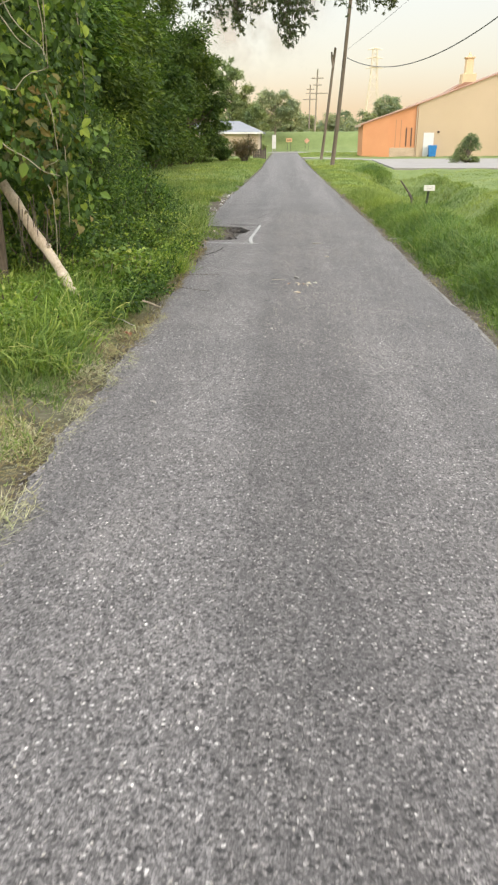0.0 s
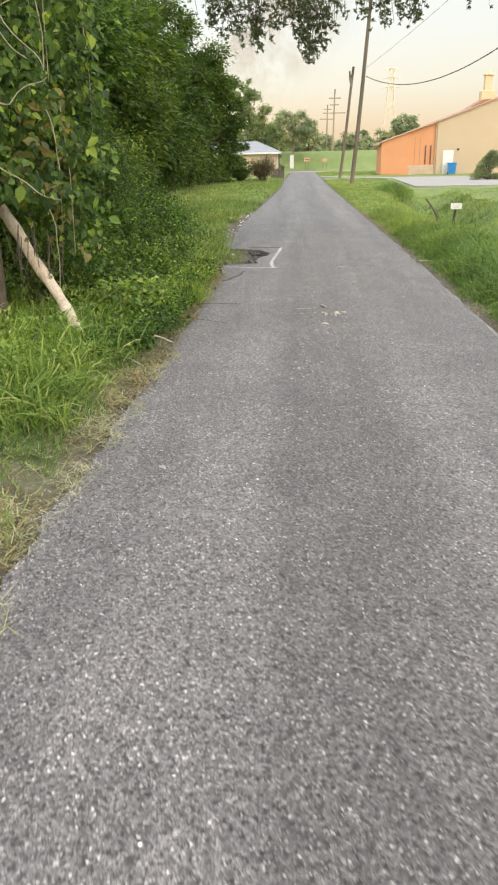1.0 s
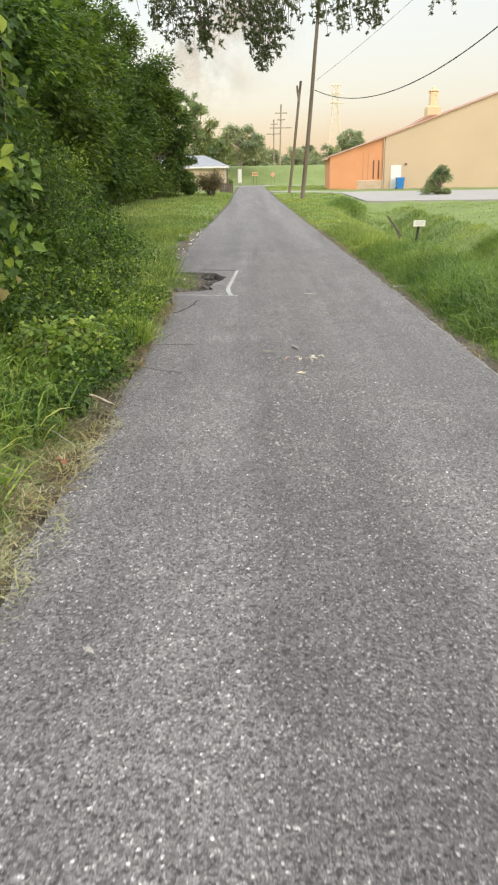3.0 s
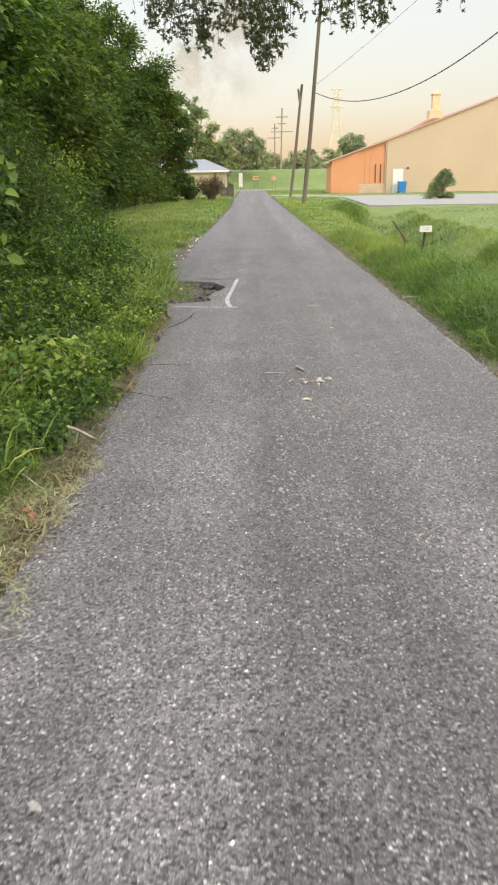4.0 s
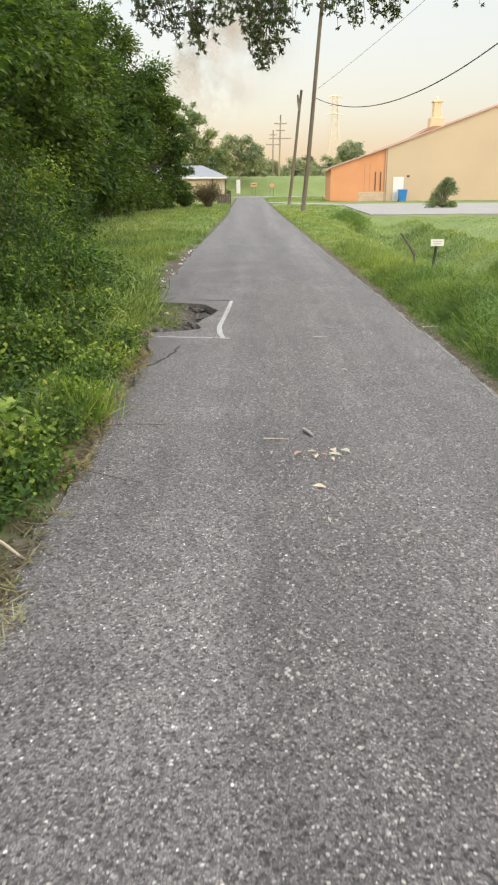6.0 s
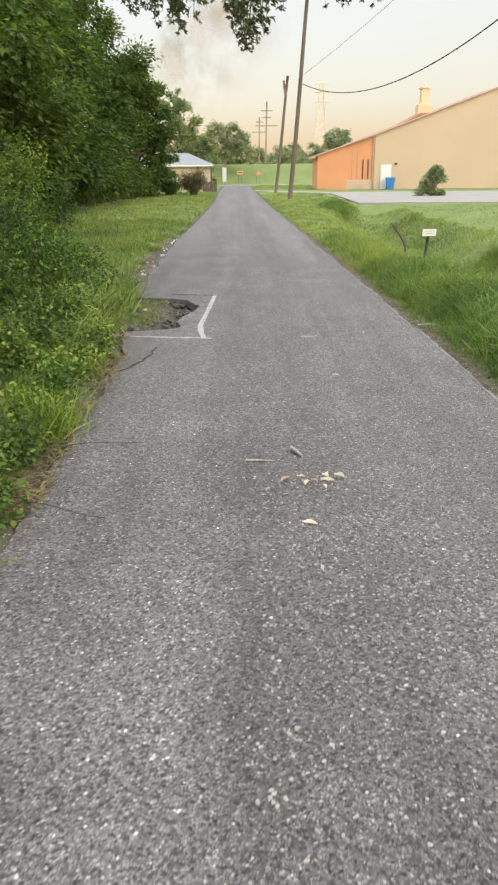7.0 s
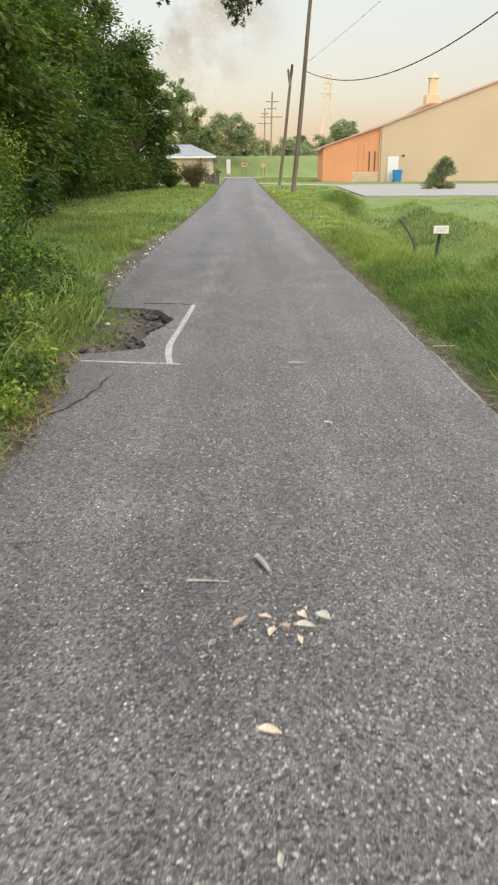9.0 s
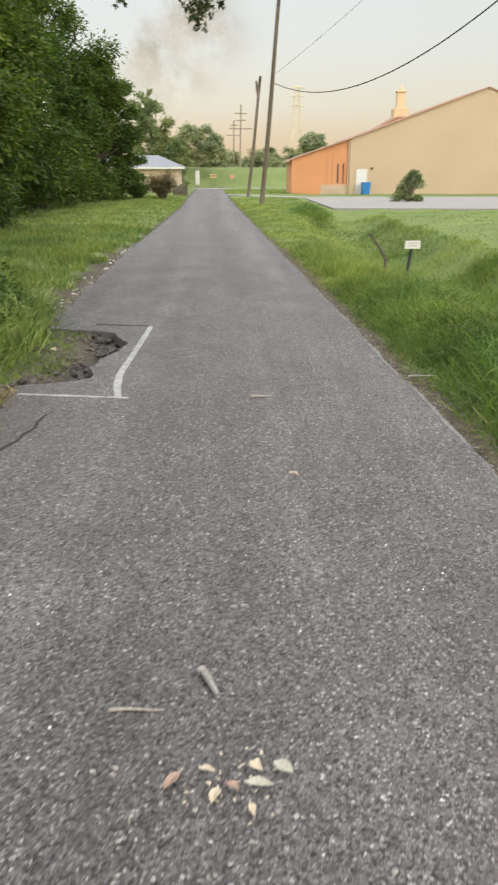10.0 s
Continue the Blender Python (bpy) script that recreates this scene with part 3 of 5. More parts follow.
# ---- the tan and orange hall ----
def hall():
    y0, y1 = 80.0, 88.5
    zb = -0.1
    root = thing("hall", (20, 80, zb), "large tan and orange metal hall with low sloping roof", "building")
    left, corner, ridge, right = 7.45, 12.8, 25.1, 42.0
    zl, zc, zr, ze = 3.0, 4.76, 9.1, 3.0
    part("front_wall", Geo().prism([(corner, zb), (right, zb), (right, ze), (ridge, zr), (corner, zc)], y0, y0 + 0.25), TAN_WALL, root, "plain tan wall panels")
    part("side_wall", Geo().box(right - 0.25, y0 + 0.25, zb, right, y1, ze), TAN_WALL, root)
    part("back_wall", Geo().prism([(corner, zb), (right, zb), (right, ze), (ridge, zr), (corner, zc)], y1, y1 + 0.25), TAN_WALL, root)
    part("inner_side_wall", Geo().box(corner, y0 + 0.25, zb, corner + 0.25, y1, zc - 0.1), TAN_WALL, root)
    yw = y0 + 5.0
    part("wing_back_wall", Geo().prism([(left, zb), (corner, zb), (corner, zc), (left, zl)], yw, yw + 0.2), ORANGE_WALL, root)
    # the orange wing: an outer bay and an inner bay set back a little
    bay = 10.15
    zbay = zl + (zc - zl) * (bay - left) / (corner - left)
    part("wing_wall", Geo().prism([(left, zb), (bay, zb), (bay, zbay), (left, zl)], y0 + 0.02, y0 + 0.3), ORANGE_WALL, root, "orange wall panels")
    part("wing_side_wall", Geo().box(left, y0 + 0.3, zb, left + 0.25, yw, zl), ORANGE_WALL, root)
    part("bay_wall", Geo().prism([(bay, 0.85), (corner, 0.85), (corner, zc), (bay, zbay)], y0 + 0.16, y0 + 0.44), ORANGE_WALL, root, "recessed orange wall")
    part("stone_base", Geo().box(bay, y0 + 0.08, zb, corner, y0 + 0.44, 0.85, 0.03), STONE_BASE, root, "pale stone plinth")
    for x in (11.75, 12.25):
        w = part("window", Geo().box(x - 0.075, y0 + 0.10, 0.95, x + 0.075, y0 + 0.165, 2.7, 0.01), RED_TRIM, root, "tall narrow slot window")
        part("pane", Geo().box(x - 0.04, y0 + 0.085, 1.0, x + 0.04, y0 + 0.098, 2.65), DARK, w)
    for x in (10.7, 11.2):
        part("panel_seam", Geo().box(x - 0.02, y0 + 0.14, 0.86, x + 0.02, y0 + 0.165, 3.4), RED_TRIM, root)
    for k in range(1, 9):
        x = corner + k * 3.0
        top = zc + (zr - zc) * (x - corner) / (ridge - corner) if x < ridge else zr + (ze - zr) * (x - ridge) / (right - ridge)
        part("panel_seam", Geo().box(x - 0.012, y0 - 0.005, zb, x + 0.012, y0, top - 0.1), TAN_WALL, root)
    # roof slopes with the trim along the gable
    def slope(name, x0, z0, x1, z1, ya, yb, t=0.10):
        return part(name, Geo().prism([(x0, z0), (x1, z1), (x1, z1 + t), (x0, z0 + t)], ya, yb), RED_TRIM, root, "red-brown metal roof")
    slope("roof", left - 0.25, zl - 0.08, corner, zc, y0 - 0.15, yw + 0.3)
    slope("roof", corner + 0.002, zc + 0.002, ridge, zr, y0 - 0.152, y1 + 0.3)
    slope("roof", ridge + 0.002, zr, right + 0.4, ze - 0.14, y0 - 0.15, y1 + 0.3)
    part("gutter", Geo().box(left - 0.38, y0 - 0.16, zl - 0.20, left - 0.25, yw + 0.3, zl - 0.02), STONE_BASE, root, "pale gutter")
    part("downpipe", Geo().tube([(corner - 0.12, y0 + 0.04, zc - 0.1), (corner - 0.12, y0 + 0.04, 0.0)], 0.06, 8), STONE_BASE, root, "pale downpipe")
    # raised roof part behind, with a small cupola
    part("raised_roof", Geo().prism([(15.8, 5.85), (17.8, 6.95), (18.6, 6.95), (18.6, 6.6)], 84.0, 88.0), RED_TRIM, root, "red-brown raised roof part")
    cup = part("cupola", Geo().box(17.6, 84.3, 6.2, 19.0, 85.7, 7.75, 0.03), CREAM, root, "cream cupola on the roof")
    part("upper_stage", Geo().box(17.92, 84.62, 7.75, 18.68, 85.38, 9.15, 0.03), CREAM, cup)
    part("cap", Geo().box(17.82, 84.52, 9.15, 18.78, 85.48, 9.3, 0.03), CREAM, cup)
    part("finial", Geo().tube([(18.3, 85, 9.3), (18.3, 85, 9.5), (18.3, 85, 9.75)], [0.22, 0.16, 0.03], 8), CREAM, cup)
    # white side door
    d = part("door", Geo().box(13.45, y0 - 0.05, zb + 0.1, 14.45, y0 + 0.05, 2.22, 0.01), WHITE, root, "white metal door")
    part("door_frame", Geo().box(13.36, y0 - 0.03, zb, 13.45, y0 + 0.02, 2.32).box(14.45, y0 - 0.03, zb, 14.54, y0 + 0.02, 2.32).box(13.45, y0 - 0.03, 2.22, 14.45, y0 + 0.02, 2.32), STONE_BASE, d)
    part("door_handle", Geo().box(14.28, y0 - 0.11, 1.0, 14.38, y0 - 0.05, 1.06), STEEL, d)
    part("wall_lamp", Geo().box(14.75, y0 - 0.14, 2.2, 14.98, y0, 2.36, 0.02), DARK, root)
    return root


def blue_bin():
    x, y = 14.25, 79.2
    z = 0.0
    root = thing("rubbish_bin", (x, y, z), "bright blue plastic wheeled bin by the white door", "bin")
    g = Geo()
    v = [(x - .30, y - .30, z + .05), (x + .30, y - .30, z + .05), (x + .30, y + .30, z + .05), (x - .30, y + .30, z + .05),
         (x - .38, y - .38, z + 1.0), (x + .38, y - .38, z + 1.0), (x + .38, y + .38, z + 1.0), (x - .38, y + .38, z + 1.0)]
    g.add(v, [(3, 2, 1, 0), (4, 5, 6, 7), (0, 1, 5, 4), (1, 2, 6, 5), (2, 3, 7, 6), (3, 0, 4, 7)])
    part("body", g, BLUE, root)
    part("lid", Geo().box(x - .41, y - .42, z + 1.0, x + .41, y + .41, z + 1.08, 0.03), BLUE, root)
    for s in (-1, 1):
        part("wheel", Geo().tube([(x + s * .30, y + .3, z + .09), (x + s * .36, y + .3, z + .09)], 0.1, 10), DARK, root)


# ---- poles, cables, tower ----
def utility_pole(base, top, r0, r1, label, arms=(), stub=None, wood=None):
    root = thing("utility_pole", base, label, "utility pole", "utility poles along the lane")
    wood = wood or POLE_WOOD
    b, t = np.array(base, float), np.array(top, float)
    s = np.linspace(0, 1, 8)[:, None]
    part("pole", Geo().tube(b + (t - b) * s + np.array([0.03, 0, 0]) * np.sin(s * 5), np.linspace(r0, r1, 8), 12), wood, root, smooth=True)
    for h_, half in arms:
        c = b + (t - b) * h_
        a = part("crossarm", Geo().box(c[0] - half, c[1] - r1 - 0.14, c[2] - 0.09, c[0] + half, c[1] - r1 - 0.01, c[2] + 0.09, 0.015), wood, root)
        for k in (-0.9, -0.45, 0.45, 0.9):
            part("insulator", Geo().tube([(c[0] + k * half, c[1] - r1 - 0.07, c[2] + 0.09), (c[0] + k * half, c[1] - r1 - 0.07, c[2] + 0.28)], [0.06, 0.045], 8), HAZE_STEEL, a)
    if stub is not None:
        part("stub", Geo().tube(stub, [0.10, 0.10, 0.07], 10), wood, root, "split upper stub of the pole", smooth=True)
    return root


def cable(name, a, b, sag, r, label, n=40):
    a, b = np.array(a, float), np.array(b, float)
    s = np.linspace(0, 1, n)[:, None]
    p = a + (b - a) * s
    p[:, 2] -= sag * 4 * (s * (1 - s))[:, 0]
    ob = part(name, Geo().tube(p, r, 6), CABLE, smooth=True)
    return tagged(ob, label, "cable", "overhead cables")


def lattice_tower(x, y, z0, z1):
    root = thing("transmission_tower", (x, y, z0), "distant steel lattice transmission tower in pale haze colours", "tower")
    H = z1 - z0
    def half(s):
        return np.interp(s, [0, 0.62, 0.72, 1.0], [3.6, 1.35, 1.15, 0.75])
    lv = np.linspace(0, 1, 13)
    for sx in (-1, 1):
        for sy in (-1, 1):
            part("leg", Geo().tube([(x + sx * half(s), y + sy * half(s), z0 + H * s) for s in lv], 0.14, 5), HAZE_STEEL, root)
    for face in ((1, 0), (-1, 0), (0, 1), (0, -1)):
        g = Geo()
        for a, b in zip(lv[:-1], lv[1:]):
            for s0, s1 in ((-1, 1), (1, -1)):
                def at(s, k):
                    hw = half(s)
                    return (x + (face[0] * hw if face[0] else k * hw), y + (face[1] * hw if face[1] else k * hw), z0 + H * s)
                g.tube([at(a, s0), at(b, s1)], 0.06, 4)
        part("bracing", g, HAZE_STEEL, root)
    for s, w in ((0.80, 3.2), (0.90, 3.0), (0.99, 2.6)):
        part("crossarm", Geo().tube([(x - w, y, z0 + H * s), (x, y, z0 + H * s + 0.5), (x + w, y, z0 + H * s)], [0.12, 0.34, 0.12], 5), HAZE_STEEL, root)


# ---- trees ----
def leaf_cloud(g, centers, radii, per, size, tv, tf, droop=0.35, flat=0.7):
    for c, r in zip(centers, radii):
        d = unit(per) * (rng.random((per, 1)) ** 0.45)
        p = np.array(c) + d * np.array([r, r, r * flat])
        ax = d + unit(per) * 0.7
        ax[:, 2] -= droop
        up = unit(per) * 0.6 + np.array([0, 0, 1.0])
        g.scatter(tv, tf, p, ax, up, size * rng.uniform(0.6, 1.3, per))


def tree(name, base, height, spread, leaf_mat, label, n_clump=60, per=220, leaf=0.16, trunk=0.16, low=0.15, category="tree", group="trees along the lane", shape=1.0, clump_r=None, lean=(0, 0), bark=None):
    root = thing(name, base, label, category, group)
    b = np.array(base, float)
    top = b + np.array([lean[0], lean[1], height * 0.88])
    s = np.linspace(0, 1, 9)[:, None]
    wob = np.concatenate([np.sin(s * 6 + b[0]) * 0.12, np.cos(s * 5 + b[1]) * 0.12, 0 * s], 1) * height / 8
    path = b + (top - b) * s + wob * s
    bark = bark or BARK
    part("trunk", Geo().tube(path, trunk * (1 - 0.85 * s[:, 0]) * np.where(s[:, 0] < 0.05, 1.35, 1), 9), bark, root, smooth=True)
    hz = low + (0.97 - low) * rng.random(n_clump) ** 0.9
    peak = low + 0.33 * (1 - low)
    prof = np.sqrt(np.clip(1 - ((hz - peak) / (1.02 - peak)) ** 2, 0.05, 1)) if shape >= 1 else np.sqrt(np.clip(1 - (2 * (hz - low) / (1 - low) - 1) ** 2, 0.05, 1))
    a = rng.random(n_clump) * 2 * np.pi
    rad = spread * prof * (0.45 + 0.55 * rng.random(n_clump) ** 0.5) * rng.uniform(0.78, 1.22, n_clump)
    along = b + (top - b) * hz[:, None]
    cen = along + np.stack([np.cos(a) * rad, np.sin(a) * rad, (rng.random(n_clump) - 0.5) * 0.07 * height], 1)
    cen[:, 2] = np.clip(cen[:, 2], b[2] + 0.3, None)
    cr_ = (clump_r or spread * 0.27) * rng.uniform(0.55, 1.35, n_clump)
    limbs = Geo()
    for i in range(0, n_clump, 2):
        h_ = max(0.08, hz[i] - 0.18)
        p0 = b + (top - b) * h_
        mid = p0 * 0.45 + cen[i] * 0.55 + np.array([0, 0, -0.03 * height])
        limbs.tube([p0, mid, cen[i]], [trunk * 0.32, trunk * 0.2, trunk * 0.06], 5)
    tagged(part("limb", limbs, bark, root, smooth=True), kind="stuff")
    g = Geo()
    # each clump is a flattened spray: leaves lie thickest near its upper skin
    for c, r in zip(cen, cr_):
        k = max(12, int(per * (r / cr_.mean()) ** 2))
        d = unit(k)
        d[:, 2] = np.where(d[:, 2] < -0.35, -d[:, 2], d[:, 2])
        d *= rng.random((k, 1)) ** 0.4 * (0.85 + 0.3 * np.sin(d[:, :1] * 7 + c[0] * 3) * np.sin(d[:, 1:2] * 6 + c[1] * 5))
        out_ = (c - b) * np.array([1, 1, 0])
        out_ = out_ / (np.linalg.norm(out_) + 1e-6)
        p = c + d * np.array([r, r, r * 0.8]) + rng.normal(size=(k, 3)) * 0.13 * r
        ax = d * 0.7 + unit(k) * 0.6 + out_ * 0.5 + np.array([0, 0, -0.35])
        up = d * 0.8 + unit(k) * 0.45 + np.array([0, 0, 0.7])
        g.scatter(KITE_V, KITE_F, p, ax, up, leaf * rng.uniform(0.6, 1.35, k))
    tagged(part("crown", g, leaf_mat, root), kind="stuff")
    return root


def shrub(base, w, h, leaf_mat, label, n=1500, leaf=0.08, name="shrub", fine=True, group="roadside shrubs", stretch=1.0):
    root = thing(name, base, label, "shrub", group)
    b = np.array(base, float)
    stems, g = Geo(), Geo()
    k = max(7, int(9 * w))
    tips = []
    for i in range(k):
        a, r = rng.random() * 2 * np.pi, w * 0.5 * math.sqrt(rng.random())
        tip = b + np.array([math.cos(a) * r, math.sin(a) * r * stretch, h * rng.uniform(0.35, 0.95) * (1 - 0.35 * (2 * r / w) ** 2)])
        root_pt = b + (tip - b) * np.array([0.25, 0.25, 0]) + np.array([0, 0, -0.05])
        mid = (root_pt + tip) / 2 + np.array([0, 0, 0.12 * h])
        stems.tube([root_pt, mid, tip], [0.016 * h + 0.004, 0.01 * h + 0.003, 0.004], 5)
        tips += [tip, (mid + tip) / 2, mid]
    tips = np.array(tips)
    per = n // len(tips) + 1
    leaf_cloud(g, tips, np.full(len(tips), 0.2 * w * 0.8 + 0.06), per, leaf, LEAF_V if fine else KITE_V, LEAF_F if fine else KITE_F, 0.2, 0.8)
    tagged(part("stem", stems, BARK, root), kind="stuff")
    tagged(part("foliage", g, leaf_mat, root), kind="stuff")
    return root


hall()
blue_bin()
utility_pole((3.0, 52.5, -0.1), (3.98, 52.5, 11.6), 0.14, 0.095, "tall weathered wooden utility pole leaning beside the lane")
utility_pole((2.98, 70.0, -0.1), (3.95, 70.0, 8.75), 0.13, 0.10, "weathered wooden utility pole with a split top", stub=[(3.78, 69.8, 7.2), (3.66, 69.8, 7.9), (3.6, 69.8, 8.4)])
# far poles and tower: haze comes from their tinted materials
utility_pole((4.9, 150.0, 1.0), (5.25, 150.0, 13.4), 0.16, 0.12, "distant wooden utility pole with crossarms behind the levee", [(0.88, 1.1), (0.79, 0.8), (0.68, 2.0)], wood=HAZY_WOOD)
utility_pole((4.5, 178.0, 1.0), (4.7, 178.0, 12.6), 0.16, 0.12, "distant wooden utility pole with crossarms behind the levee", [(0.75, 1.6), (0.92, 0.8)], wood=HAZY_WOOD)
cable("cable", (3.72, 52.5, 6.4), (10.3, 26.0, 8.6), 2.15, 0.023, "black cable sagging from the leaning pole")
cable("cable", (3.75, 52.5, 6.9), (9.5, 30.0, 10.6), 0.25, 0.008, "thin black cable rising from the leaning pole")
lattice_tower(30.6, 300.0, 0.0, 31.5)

# tall dark trees beyond the verge
for x, y, h, sp in ((-10.0, 55, 12.9, 4.0), (-7.7, 62, 10.0, 2.9), (-10.8, 47, 11.8, 4.4), (-10.0, 39, 9.8, 4.1), (-9.4, 31, 8.6, 3.8), (-8.3, 24, 8.6, 3.0), (-6.8, 17.4, 8.6, 2.6), (-5.3, 12.3, 7.4, 2.2)):
    near_ = y < 20
    tree("tree", (x, y, 0), h, sp, VINE_LEAF if near_ else TREE_LEAF, "dense green roadside tree in full leaf", 92, 640 if near_ else 400, 0.23 if y > 30 else 0.11 if near_ else 0.17, 0.2, 0.05, clump_r=0.27 * sp)
tree("tree", (-7.0, 66.5, 0), 5.6, 1.7, TREE_LEAF, "small dense dark green tree beside the house", 60, 320, 0.2, 0.12, 0.04)
# far crowns, with haze painted into the leaf colour
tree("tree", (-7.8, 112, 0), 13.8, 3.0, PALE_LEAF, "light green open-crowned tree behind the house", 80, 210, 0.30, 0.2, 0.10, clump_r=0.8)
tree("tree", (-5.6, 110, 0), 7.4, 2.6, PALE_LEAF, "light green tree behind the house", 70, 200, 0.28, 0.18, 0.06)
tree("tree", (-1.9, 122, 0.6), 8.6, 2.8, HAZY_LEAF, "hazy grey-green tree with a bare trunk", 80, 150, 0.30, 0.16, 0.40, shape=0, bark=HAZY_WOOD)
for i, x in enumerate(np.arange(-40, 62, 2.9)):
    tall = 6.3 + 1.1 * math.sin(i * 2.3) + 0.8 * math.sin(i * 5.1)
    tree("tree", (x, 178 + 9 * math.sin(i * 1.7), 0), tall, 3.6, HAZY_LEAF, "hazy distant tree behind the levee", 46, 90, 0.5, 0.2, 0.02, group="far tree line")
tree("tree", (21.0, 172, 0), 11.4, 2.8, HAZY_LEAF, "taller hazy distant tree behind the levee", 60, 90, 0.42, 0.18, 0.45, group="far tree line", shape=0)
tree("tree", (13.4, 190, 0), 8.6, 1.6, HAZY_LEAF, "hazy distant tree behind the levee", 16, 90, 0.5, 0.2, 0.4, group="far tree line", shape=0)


# ---- house, fence and signs at the end of the lane ----
def house():
    x0, x1, y0, y1, ze, zr = -14.0, -3.25, 88.0, 97.0, 2.45, 3.65
    root = thing("house", (-8, 92, -0.05), "small beige single-storey house with grey-blue hip roof", "house")
    for n_, b in (("front_wall", (x0, y0, -0.1, x1, y0 + 0.2, ze)), ("back_wall", (x0, y1 - 0.2, -0.1, x1, y1, ze)), ("side_wall", (x0, y0 + 0.2, -0.1, x0 + 0.2, y1 - 0.2, ze)), ("side_wall", (x1 - 0.2, y0 + 0.2, -0.1, x1, y1 - 0.2, ze))):
        part(n_, Geo().box(*b), HOUSE_WALL, root)
    o, ym, rl, rr = 0.55, (y0 + y1) / 2, x0 + 4.0, x1 - 2.3
    g = Geo()
    e = [(x0 - o, y0 - o, ze), (x1 + o, y0 - o, ze), (x1 + o, y1 + o, ze), (x0 - o, y1 + o, ze), (rl, ym, zr), (rr, ym, zr)]
    low = [(a, b, c - 0.14) for a, b, c in e[:4]]
    g.add(e + low, [(0, 1, 5, 4), (1, 2, 5), (2, 3, 4, 5), (3, 0, 4), (6, 7, 1, 0), (7, 8, 2, 1), (8, 9, 3, 2), (9, 6, 0, 3), (9, 8, 7, 6)])
    part("roof", g, BLUE_ROOF, root, "grey-blue sheet roof")
    part("fascia", Geo().box(x0 - o, y0 - o - 0.03, ze - 0.2, x1 + o, y0 - o - 0.003, ze - 0.02), WHITE, root, "pale fascia board")
    for x in (x1 + 0.35, x1 - 1.0):
        part("porch_post", Geo().box(x - 0.06, y0 - 0.45, -0.1, x + 0.06, y0 - 0.33, ze - 0.2), GREY_WOOD, root)


def board_fence():
    root = thing("fence", (-2.5, 73, 0), "short dark weathered wooden board fence", "fence")
    for k in range(8):
        x = -3.15 + k * 0.155
        part("board", Geo().box(x, 73.0, -0.05, x + 0.14, 73.03, 0.86 + 0.09 * math.sin(k * 2.1), 0.004), GREY_WOOD, root)
    for z in (0.25, 0.7):
        part("rail", Geo().box(-3.15, 73.033, z, -1.92, 73.075, z + 0.08), GREY_WOOD, root)
    for x in (-3.1, -2.0):
        part("post", Geo().box(x - 0.05, 73.08, -0.1, x + 0.05, 73.18, 1.0), GREY_WOOD, root)


def warning_sign(x, y, z, w, h_, mat, label, arrow):
    root = thing("warning_sign", (x, y, float(ground_z(x, y))), label, "sign", "warning signs by the levee")
    zg = float(ground_z(x, y))
    part("panel", Geo().prism([(x - w / 2, z), (x, z + h_ / 2), (x + w / 2, z), (x, z - h_ / 2)] if not arrow else [(x - w / 2, z - h_ / 2), (x + w / 2, z - h_ / 2), (x + w / 2, z + h_ / 2), (x - w / 2, z + h_ / 2)], y - 0.015, y), mat, root)
    if arrow:
        part("arrow_mark", Geo().prism([(x - 0.3, z - 0.06), (x + 0.3, z - 0.06), (x + 0.3, z + 0.06), (x - 0.3, z + 0.06)], y - 0.022, y - 0.018), DARK, root)
    for dx in (-0.22, 0.22):
        part("post", Geo().box(x + dx - 0.018, y + 0.002, zg - 0.1, x + dx + 0.018, y + 0.04, z + h_ * 0.3), GREY_WOOD, root)


def white_marker():
    x, y = -1.95, 113.8
    root = thing("marker_panel", (x, y, 0), "tall white marker panel at the end of the lane", "sign")
    part("panel", Geo().box(x - 0.27, y - 0.03, 0.45, x + 0.27, y, 2.25, 0.01), WHITE, root)
    for dx in (-0.17, 0.17):
        part("post", Geo().box(x + dx - 0.04, y + 0.003, -0.1, x + dx + 0.04, y + 0.08, 2.1), STEEL, root)


def verge_sign():
    x, y = 4.0, 22.1
    zg = float(ground_z(x, y))
    root = thing("verge_sign", (x, y, zg), "small white sign plate on a dark post in grass", "sign")
    part("post", Geo().tube([(x - 0.04, y, zg - 0.15), (x + 0.02, y, 0.10), (x + 0.05, y, 0.40)], [0.034, 0.034, 0.032], 8), POST_PAINT, root, smooth=True)
    pl = part("plate", Geo().box(x - 0.10, y - 0.05, 0.325, x + 0.20, y - 0.034, 0.475, 0.004), WHITE, root)
    for k, w in enumerate((0.20, 0.15)):
        part("text_bar", Geo().box(x + 0.05 - w / 2, y - 0.053, 0.425 - k * 0.05, x + 0.05 + w / 2, y - 0.0505, 0.437 - k * 0.05), STEEL, pl)


def dead_branch():
    x, y = 3.55, 22.5
    zg = float(ground_z(x, y))
    root = thing("dead_branch", (x, y, zg), "dark bent dead branch sticking out of the grass", "branch")
    part("stem", Geo().tube([(x + 0.12, y, zg - 0.1), (x + 0.09, y, zg + 0.25), (x - 0.03, y, 0.30), (x - 0.25, y + 0.05, 0.58)], [0.030, 0.028, 0.022, 0.010], 7), GREY_WOOD, root, smooth=True)
    for k in range(14):
        t = k / 13
        a = np.array([x + 0.06 - 0.30 * t ** 1.2, y + 0.03 * t, 0.10 + 0.46 * t])
        w = 0.12 - 0.05 * t
        part("twig", Geo().tube([a, a + np.array([0.5 * w, 0.02, 0.0]), a + np.array([w, 0.03, -0.06 - 0.03 * (k % 3)])], [0.014, 0.012, 0.004], 5), GREY_WOOD, root)


